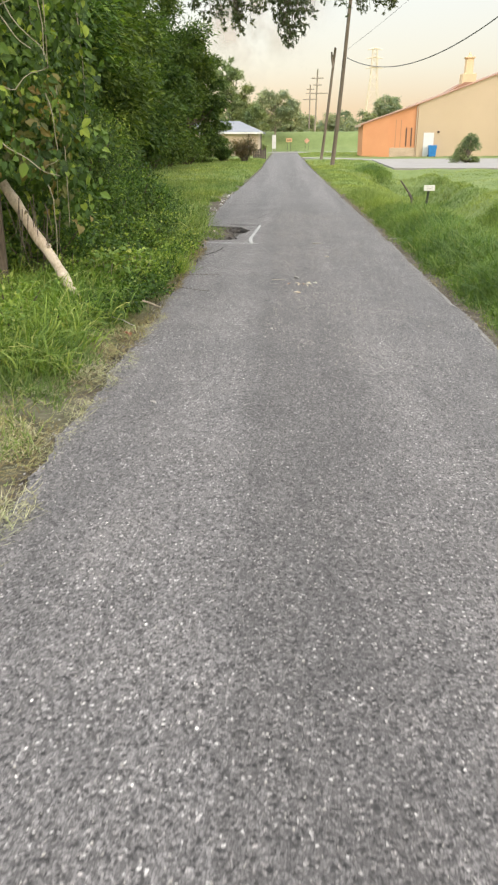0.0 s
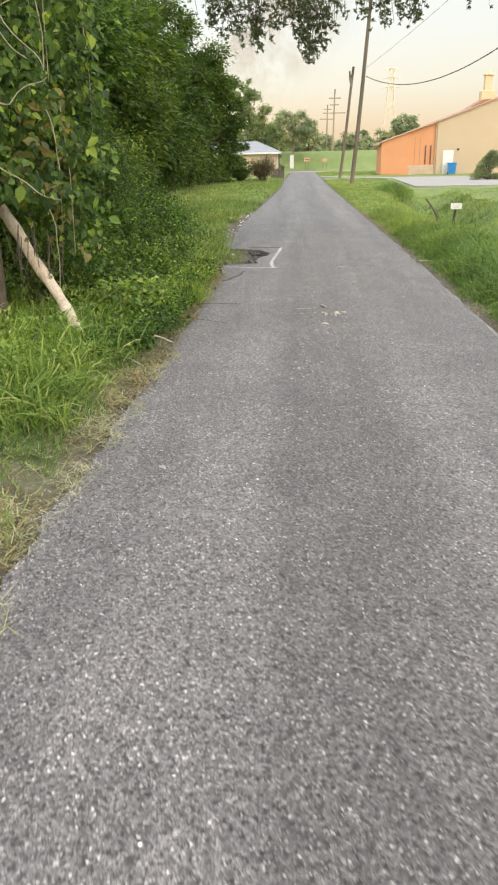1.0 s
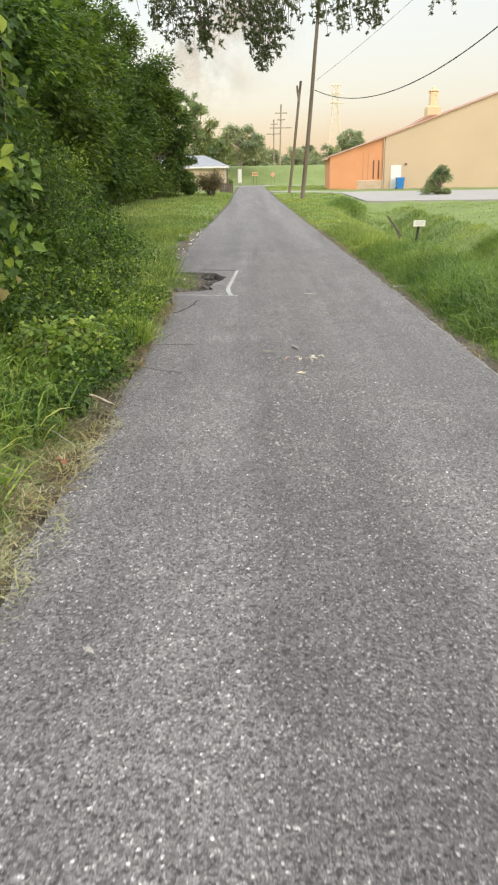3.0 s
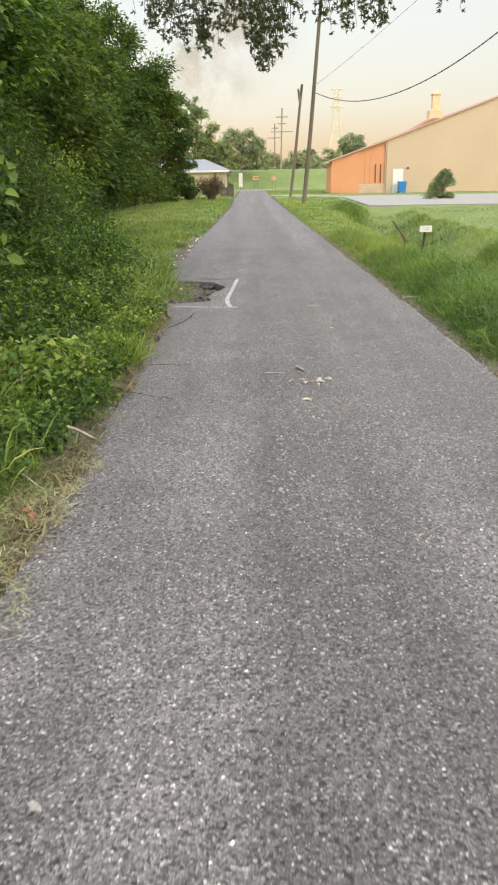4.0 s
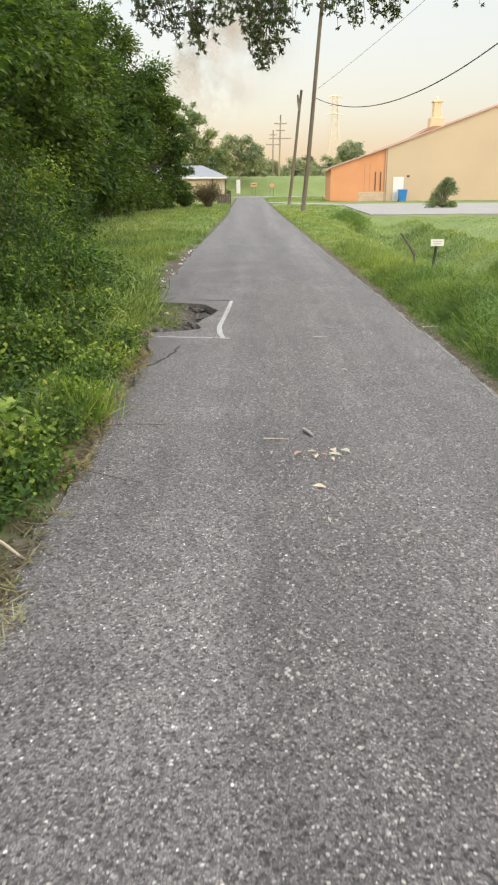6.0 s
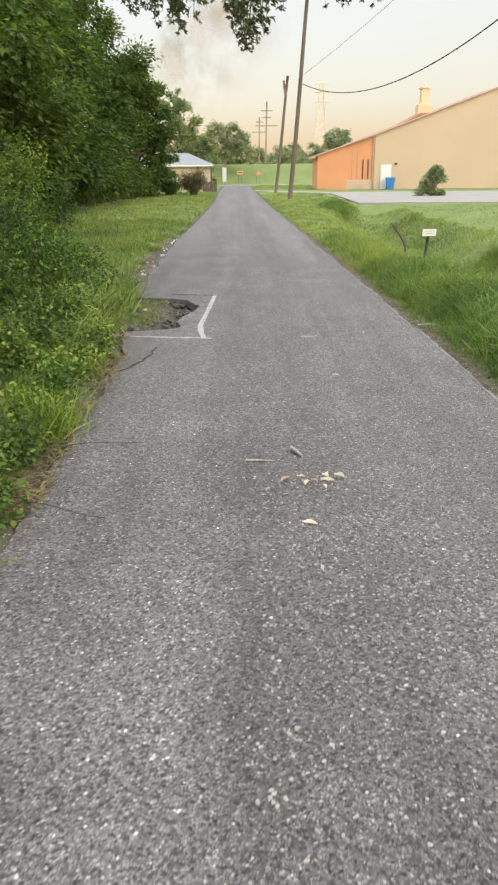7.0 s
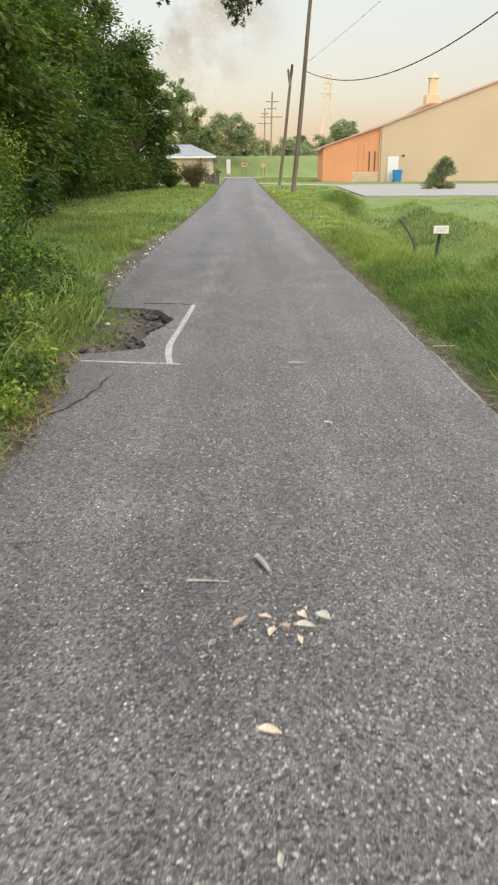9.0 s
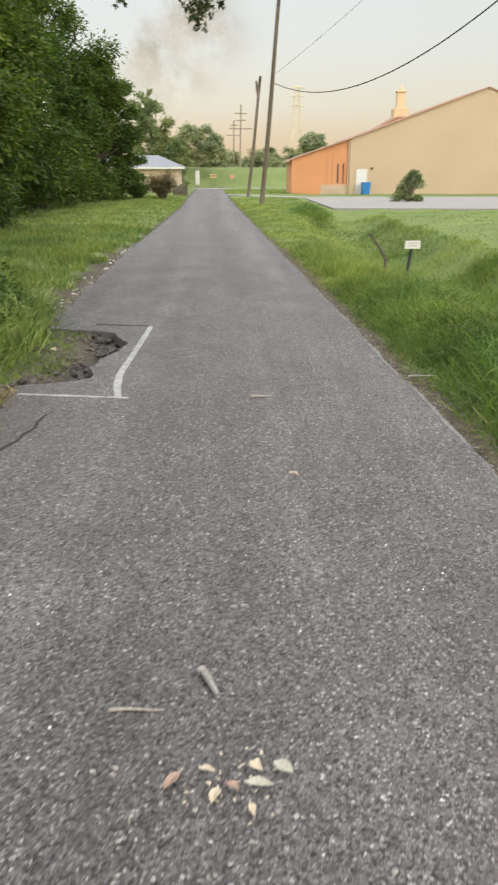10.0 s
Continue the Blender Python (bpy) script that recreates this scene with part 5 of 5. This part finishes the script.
blades("right_verge_grass", x[ok], y[ok], rng.uniform(0.04, 0.13, ok.sum()) * (1 + 0.6 * wave(x[ok], y[ok], 1.4, 3)), 0.018, FIELD, "thick green grass on the bank beside the lane", 0.5)
x, y = patchy(52000, 4.5, 8.2, 8, 44, 1.1, 8, -1.2)
rank = wave(x, y, 0.75, 4) + rng.normal(size=len(x)) * 0.25 > 0.25
for sel, mat_, tall in ((rank, GRASS, 1.25), (~rank, FIELD, 0.8)):
    blades("ditch_grass", x[sel], y[sel], tall * rng.uniform(0.06, 0.2, sel.sum()) * (1 + 0.5 * wave(x[sel], y[sel], 1.3, 4)), 0.016, mat_, "rank tall grass in the ditch", 0.45)
x, y = patchy(45000, 8.0, 24, 14, 44.5, 0.5, 9, -1.4)
blades("field_grass", x, y, rng.uniform(0.03, 0.08, len(x)), 0.024, FIELD, "mown bright green field grass", 0.5)
x, y = patchy(26000, 1.4, 9, 52, 106, 0.5, 9, -0.8)
ok = (x > road_right(y) + 0.1) & ~((x > 6.3) & (y < 72)) & ~((y > 67) & (y < 79.5))
blades("field_grass", x[ok], y[ok], rng.uniform(0.05, 0.14, ok.sum()), 0.04, FIELD, "green grass beside the driveway", 0.5)
x, y = patchy(14000, 4.3, 9.0, 42, 70, 0.5, 9, -0.8)
ok = ~((x > 6.1) & (y > 46))
blades("field_grass", x[ok], y[ok], rng.uniform(0.03, 0.07, ok.sum()), 0.03, FIELD, "mown bright green field grass", 0.5)
x, y = patchy(30000, 2.05, 3.5, 6.5, 19, 2.4, 16, -0.5)
ok = x > road_right(y) + 0.16 + 0.08 * wave(x, y, 3, 1)
x, y = x[ok], y[ok]
blades("bank_grass", x, y, (0.08 + 0.12 * smooth(0.15, 0.7, x - road_right(y))) * rng.uniform(0.5, 1.4, len(x)), 0.008, DEEP, "thick green grass on the bank beside the lane", 0.7, arch=True)
# uncut grass beside and behind the start of the walk
x = np.concatenate([rng.uniform(-9.5, -1.4, 20000), rng.uniform(2.1, 12.0, 26000)])
y = rng.uniform(-7, 14, len(x))
ok = (rng.normal(size=len(x)) * 0.35 + wave(x, y, 0.9, 6) > -0.6) & ~((x < -1) & (x > -3.0) & (y > 2)) & ~((x < 4.2) & (x > 0) & (y > 3.5)) & ((x > 0) | (x < road_left(y) - 0.3))
x, y = x[ok], y[ok]
far_ = rng.random(len(x)) < 0.6
for sel, mat_ in ((far_, FIELD), (~far_, GRASS)):
    blades("short_grass", x[sel], y[sel], rng.uniform(0.04, 0.13, sel.sum()), 0.014, mat_, "short uneven roadside grass", 0.6)
# denser dark clumps on the near right bank
for cx, cy, r in ((2.75, 12.2, 0.5), (3.0, 13.4, 0.5), (3.2, 14.8, 0.6), (2.65, 10.3, 0.45), (2.9, 11.3, 0.5), (2.6, 8.8, 0.4), (3.3, 16.6, 0.55), (3.6, 18.6, 0.5), (4.7, 43.2, 0.8), (5.1, 44.5, 0.8), (6.9, 24.5, 0.8), (7.3, 27.5, 0.8)):
    n_ = 1500
    x, y = cx + rng.normal(size=n_) * r * 0.5, cy + rng.normal(size=n_) * r * 0.6
    ok = x > road_right(y) + 0.18
    x, y, n_ = x[ok], y[ok], int(ok.sum())
    tagged(blades("grass_clump", x, y, rng.uniform(0.14, 0.36, n_), 0.011, DEEP, "dense dark green grass clump on the bank", 0.6, arch=True), group="grass clumps")
x, y = patchy(3600, -1.65, -1.12, 13.65, 16.0, 4.0, 14, 0.1)
ok = x < road_left(y) - 0.16
blades("sparse_weeds", x[ok], y[ok], rng.uniform(0.03, 0.12, ok.sum()), 0.008, GRASS, "thin weeds growing in the eroded edge", 0.8)
# tall seed-head tuft at the road edge
n_ = 260
tagged(blades("grass_tuft", -1.40 + rng.normal(size=n_) * 0.11, 10.25 + rng.normal(size=n_) * 0.14, rng.uniform(0.15, 0.42, n_), 0.010, LUSH, "pale green tall grass tuft at the road edge", 0.4), group="grass tufts")

# dry cut straw lying by the road
def lying(name, x, y, length, width, mat, label, z=0.012):
    n_ = len(x)
    a = rng.random(n_) * 2 * np.pi
    p = np.stack([x, y, np.maximum(ground_z(x, y), np.where((x > road_left(y)) & (x < road_right(y)), 0.004, -9)) + z * rng.random(n_)], 1)
    ax = np.stack([np.cos(a), np.sin(a), rng.normal(size=n_) * 0.15 + 0.08], 1)
    up = np.tile(np.array([[0, 0, 1.0]]), (n_, 1))
    g = Geo().scatter(BLADE_V, BLADE_F, p, ax, up, np.stack([width * rng.uniform(0.6, 1.4, n_), length, length * 0.3], 1))
    return tagged(part(name, g, mat), label, "straw", kind="stuff")


x, y = patchy(30000, -2.7, -1.0, 2.0, 7.6, 4.6, 11, 0.0)
ok = (x < road_left(y) + 0.10 + 0.08 * wave(x, y, 4, 2)) & (x > road_left(y) - 1.05)
lying("dry_straw", x[ok], y[ok], rng.uniform(0.04, 0.15, ok.sum()), 0.0042, STRAW, "pale dry cut straw lying at the road edge", 0.03)
x, y = patchy(22000, -2.2, -0.95, 6.0, 16.5, 4.0, 12, -0.3)
ok = (x < road_left(y) + 0.05) & (x > road_left(y) - 0.45) & ~((y > 13.5) & (y < 16.2))
lying("brown_litter", x[ok], y[ok], rng.uniform(0.04, 0.14, ok.sum()), 0.009, LITTER, "brown dead grass and leaf litter at the road edge", 0.03)
x, y = patchy(14000, -3.0, -1.1, 2.0, 6.8, 3.0, 15, -0.4)
ok = x < road_left(y) - 0.02
lying("brown_litter", x[ok], y[ok], rng.uniform(0.03, 0.12, ok.sum()), 0.007, LITTER, "brown dead grass lying on bare soil", 0.02)
x, y = patchy(16000, 1.8, 2.6, 3, 26, 4.0, 13, -0.3)
ok = (x > road_right(y) - 0.02) & (x < road_right(y) + 0.32)
lying("brown_litter", x[ok], y[ok], rng.uniform(0.03, 0.09, ok.sum()), 0.006, LITTER, "brown dead grass and soil along the road edge", 0.03)


# ---- road details ----
def ribbon(name, pts, widths, mat, label, category, z=0.005, parent=None):
    p = np.array(pts, float)
    t = np.linspace(0, len(p) - 1, 12 * (len(p) - 1) + 1)
    q = np.stack([np.interp(t, range(len(p)), p[:, k]) for k in range(2)], 1)
    w = np.interp(t, range(len(p)), widths) * (1 + 0.14 * np.sin(t * 31) + 0.1 * np.sin(t * 77))
    tan = np.gradient(q, axis=0)
    tan /= np.linalg.norm(tan, axis=1)[:, None]
    side = np.stack([-tan[:, 1], tan[:, 0]], 1)
    a, b = q + side * w[:, None] / 2, q - side * w[:, None] / 2
    n_ = len(q)
    i = np.arange(n_ - 1)
    za, zb = (road_z(a[:, 0], a[:, 1]) + z)[:, None], (road_z(b[:, 0], b[:, 1]) + z)[:, None]
    v = np.concatenate([np.hstack([a, za]), np.hstack([b, zb]), np.hstack([a, za - 0.012]), np.hstack([b, zb - 0.012])])
    g = Geo().add(v, np.concatenate([np.stack([i, i + n_, i + n_ + 1, i + 1], -1), np.stack([i, i + 1, i + 2 * n_ + 1, i + 2 * n_], -1), np.stack([i + n_, i + 3 * n_, i + 3 * n_ + 1, i + n_ + 1], -1)]))
    ob = part(name, g, mat, parent)
    return tagged(ob, label, category, kind="structure")


ribbon("paint_mark_1", [(-1.30, 13.40), (-0.85, 13.33), (-0.40, 13.25)], [0.025, 0.04, 0.025], PAINT, "thin white sprayed line before the broken edge", "road marking")
ribbon("paint_mark_2", [(-0.49, 13.27), (-0.54, 13.6), (-0.565, 14.0), (-0.53, 14.6), (-0.50, 15.2), (-0.46, 16.12)], [0.05, 0.055, 0.06, 0.058, 0.055, 0.045], PAINT, "wavy white sprayed line round the broken edge", "road marking", 0.006)
ribbon("crack_1", [(-0.955, 12.86), (-0.985, 12.68), (-0.97, 12.55), (-1.02, 12.42), (-1.03, 12.28), (-1.09, 12.15), (-1.12, 12.02), (-1.21, 11.90)], [0.012, 0.022, 0.016, 0.028, 0.018, 0.030, 0.020, 0.035], CRACK, "dark jagged crack in the asphalt", "crack", 0.004)
ribbon("crack_2", [(-1.1, 16.28), (-0.8, 16.23), (-0.49, 16.19)], [0.02, 0.03, 0.01], CRACK, "dark thin crack across the asphalt", "crack", 0.004)


def chunk(seed, flat=0.6):
    """A broken stone, about 1 across."""
    r = np.random.default_rng(seed)
    bm = bmesh.new()
    bmesh.ops.create_icosphere(bm, subdivisions=1, radius=0.5)
    for v_ in bm.verts:
        k = 0.75 + 0.5 * r.random()
        v_.co = Vector((v_.co.x * k, v_.co.y * k * 0.8, v_.co.z * k * flat))
    bm.verts.index_update()
    out_ = (np.array([tuple(v_.co) for v_ in bm.verts]), [tuple(q.index for q in f_.verts) for f_ in bm.faces])
    bm.free()
    return out_


# broken asphalt in the eroded edge
broken = thing("broken_road_edge", (-1.15, 14.8, -0.07), "eroded road edge filled with dark broken asphalt rubble", "pothole")
shared, earthy = [], []
for k in range(5):
    tv, tf = chunk(40 + k, 0.5)
    shared.append(Geo().add(tv, tf).mesh("rubble_piece", RUBBLE))
    earthy.append(Geo().add(tv, tf).mesh("rubble_piece", DUSTY))
for k in range(290):
    y = rng.uniform(13.7, 15.95)
    back = abs(rng.normal()) * 0.30
    x = road_left(y) - 0.03 - back
    if x < -1.6:
        continue
    s = rng.uniform(0.03, 0.12) * (1.0 if back < 0.2 else 0.55)
    ob = new("rubble_piece", shared[k % 5] if back < 0.26 else earthy[k % 5])
    ob.matrix_basis = Matrix.LocRotScale((x, y, float(ground_z(x, y)) + 0.2 * s), Euler((rng.normal() * 0.3, rng.normal() * 0.3, rng.random() * 6)), Vector((s, s, s)))
    ob.parent = broken
    ob.matrix_parent_inverse = broken.matrix_basis.inverted()


def pebbles(name, x, y, size, mat, label, seed, z=0.0):
    tv, tf = chunk(seed, 0.6)
    n_ = len(x)
    a = rng.random(n_) * 2 * np.pi
    on = (x > road_left(y)) & (x < road_right(y))
    p = np.stack([x, y, np.where(on, 0.006 * wave(x, y, 1.1, 4) + 0.003 * wave(x, y, 4.0, 2), ground_z(x, y)) + 0.15 * size + z], 1)
    g = Geo().scatter(tv, tf, p, np.stack([np.cos(a), np.sin(a), rng.normal(size=n_) * 0.15], 1), np.tile(np.array([[0, 0, 1.0]]), (n_, 1)), size)
    return tagged(part(name, g, mat), label, "gravel", kind="stuff")


x, y = rng.uniform(-1.2, 1.9, 15000), 1.2 + 17 * rng.random(15000) ** 0.9
pebbles("road_grit", x, y, rng.uniform(0.0035, 0.009, len(x)) * rng.choice([0.8, 1.0, 1.3], len(x)), PEBBLE, "pale loose grit scattered on the asphalt", 61)
x, y = patchy(5200, -0.1, 1.5, 5.5, 19, 1.7, 21, 0.05)
pebbles("loose_gravel", x, y, rng.uniform(0.006, 0.020, len(x)) , PEBBLE, "pale gravel chips lying on the lane", 62)
y = rng.uniform(3, 40, 2600)
pebbles("edge_gravel", road_right(y) + 0.02 + rng.normal(size=2600) * 0.06, y, rng.uniform(0.005, 0.020, 2600), PEBBLE, "pale gravel along the worn road edge", 63)
y = rng.uniform(3, 20, 1100)
pebbles("edge_gravel", road_left(y) - 0.03 + rng.normal(size=1100) * 0.06, y, rng.uniform(0.005, 0.018, 1100), PEBBLE, "pale gravel along the broken road edge", 64)
x, y = rng.uniform(-1.85, -0.65, 3400), rng.uniform(13.65, 18.5, 3400)
ok = x < road_left(y)
pebbles("crumbled_asphalt", x[ok], y[ok], rng.uniform(0.008, 0.032, ok.sum()), DUSTY, "crumbled dusty asphalt in the eroded edge", 65)
y = rng.uniform(15.8, 28, 1100)
pebbles("edge_gravel", road_left(y) - 0.02 - abs(rng.normal(size=1100)) * 0.12 * (1 + wave(y, 0 * y, 2.0, 3)), y, rng.uniform(0.006, 0.024, 1100), PEBBLE, "pale gravel beside the crumbling road edge", 66)
y = rng.uniform(17.5, 27, 30)
pebbles("edge_gravel", road_left(y) - 0.05 - abs(rng.normal(size=30)) * 0.15, y, rng.uniform(0.03, 0.07, 30), WHITE, "white broken chunks beside the crumbling road edge", 67)
# pale worn rim along the right edge
ys_ = np.arange(-2, 46, 0.25)
ribbon("edge_rim", [(float(road_right(v_)) - 0.022, float(v_)) for v_ in ys_], [max(0.006, 0.020 + 0.016 * math.sin(v_ * 3.1) + 0.012 * math.sin(v_ * 7.7)) for v_ in ys_], RIM, "pale worn rim along the asphalt edge", "road edge", 0.0035)


# fallen leaves and bits of wood
def fallen_leaf(x, y, length, width, turn, mat, label, curl=1.1):
    """A curled leaf lying on the road."""
    u = np.linspace(0, 1, 7)
    half = width / 2 * np.sin(np.pi * np.clip(u, 0.03, 0.99)) ** 0.8
    rows = []
    for t, hw in zip(u, half):
        yy = (t - 0.5) * length
        k_ = 1 + 0.14 * math.sin(t * 8 + x * 50)
        rows += [(-hw * k_, yy, 0.6 * curl * hw * k_ + 0.008), (0.12 * hw * math.sin(t * 7), yy, 0.004 + 0.018 * t * t), (hw * (2 - k_), yy, 0.9 * curl * hw + 0.008)]
    f = []
    for i in range(6):
        for j in range(2):
            a = i * 3 + j
            f.append((a, a + 1, a + 4, a + 3))
    g = Geo().add(rows, f)
    ob = part("fallen_leaf", g, mat)
    ob.matrix_basis = pose(x, y, 0.008, rng.normal() * 6, rng.normal() * 6, turn)
    return tagged(ob, label, "leaf", "fallen leaves on the lane")


for x, y, ln, wd, tn, mt, lb in ((0.14, 9.32, 0.085, 0.04, -35, FALLEN_BROWN, "curled pinkish brown dead leaf on the asphalt"), (0.24, 9.355, 0.06, 0.025, 70, FALLEN, "curled tan dead leaf on the asphalt"),
                                 (0.26, 9.26, 0.07, 0.038, -15, FALLEN, "tan dead leaf on the asphalt"), (0.31, 9.29, 0.05, 0.03, 60, FALLEN_BROWN, "curled pinkish brown dead leaf on the asphalt"),
                                 (0.38, 9.36, 0.05, 0.042, 60, FALLEN, "tan dead leaf on the asphalt"), (0.385, 9.30, 0.10, 0.032, 88, FALLEN_GREEN, "long grey-green dead leaf on the asphalt"),
                                 (0.46, 9.35, 0.075, 0.05, 60, FALLEN_GREEN, "broad pale grey-green dead leaf on the asphalt"), (0.36, 9.21, 0.045, 0.026, 20, FALLEN, "small tan dead leaf on the asphalt"),
                                 (0.235, 8.75, 0.095, 0.035, 75, FALLEN, "curled tan dead leaf on the asphalt"), (0.25, 8.30, 0.06, 0.02, 5, FALLEN_GREEN, "small green dead leaf on the asphalt"),
                                 (-0.79, 4.8, 0.06, 0.03, 60, PEBBLE, "pale crumpled scrap on the asphalt"), (0.72, 11.6, 0.07, 0.035, 80, FALLEN, "tan dead leaf on the asphalt"),
                                 (-1.33, 6.69, 0.06, 0.05, 20, FALLEN_RED, "orange-red dead leaf in the grass edge"), (-1.38, 6.74, 0.05, 0.04, 80, FALLEN_RED, "orange-red dead leaf in the grass edge"), (-1.32, 14.9, 0.09, 0.06, 60, FALLEN, "tan dead leaf in the eroded edge")):
    fallen_leaf(x, y, ln * 0.85, wd * 0.85, tn, mt, lb)


x, y = 0.30 + rng.normal(size=30) * 0.09, 9.31 + rng.normal(size=30) * 0.06
tagged(lying("leaf_fragment", x, y, rng.uniform(0.006, 0.02, 30), 0.008, FALLEN, "small crumbled bits of dead leaf", 0.008), category="leaf")


def stick(name, a, b, r, mat, label, bend=0.02):
    a, b = np.array(a, float), np.array(b, float)
    t = np.linspace(0, 1, 7)[:, None]
    p = a + (b - a) * t + np.array([0.3, 1, 0]) * bend * np.sin(t * 5)
    return tagged(part(name, Geo().tube(p, r * (1 - 0.5 * t[:, 0]), 7), mat, smooth=True), label, "stick", "sticks on the lane")


stick("wood_chip", (0.215, 9.82, 0.018), (0.275, 9.68, 0.018), 0.016, PEBBLE, "pale grey wood chip on the asphalt", 0.004)
stick("stick", (-0.08, 9.63, 0.012), (0.10, 9.625, 0.012), 0.007, STICK, "short pale stick on the asphalt", 0.004)
stick("stick", (0.55, 13.22, 0.014), (0.71, 13.215, 0.014), 0.010, STICK, "short pale stick on the asphalt", 0.004)
stick("stick", (-1.47, 8.06, 0.05), (-1.23, 7.89, 0.02), 0.011, DEAD_WOOD, "pale broken stick at the road edge", 0.01)
stick("twig", (-1.45, 9.05, 0.03), (-0.80, 8.88, 0.012), 0.0035, BARK, "thin dark twig lying at the road edge", 0.035)
stick("twig", (-1.3, 9.86, 0.03), (-0.75, 10.02, 0.012), 0.0035, BARK, "thin dark twig lying at the road edge", 0.035)
stick("twig", (-1.62, 7.25, 0.05), (-1.35, 7.05, 0.02), 0.005, STICK, "thin pale twig at the road edge", 0.02)
stick("twig", (1.92, 13.72, 0.03), (2.12, 13.66, 0.05), 0.007, STICK, "thin pale twig at the road edge", 0.01)
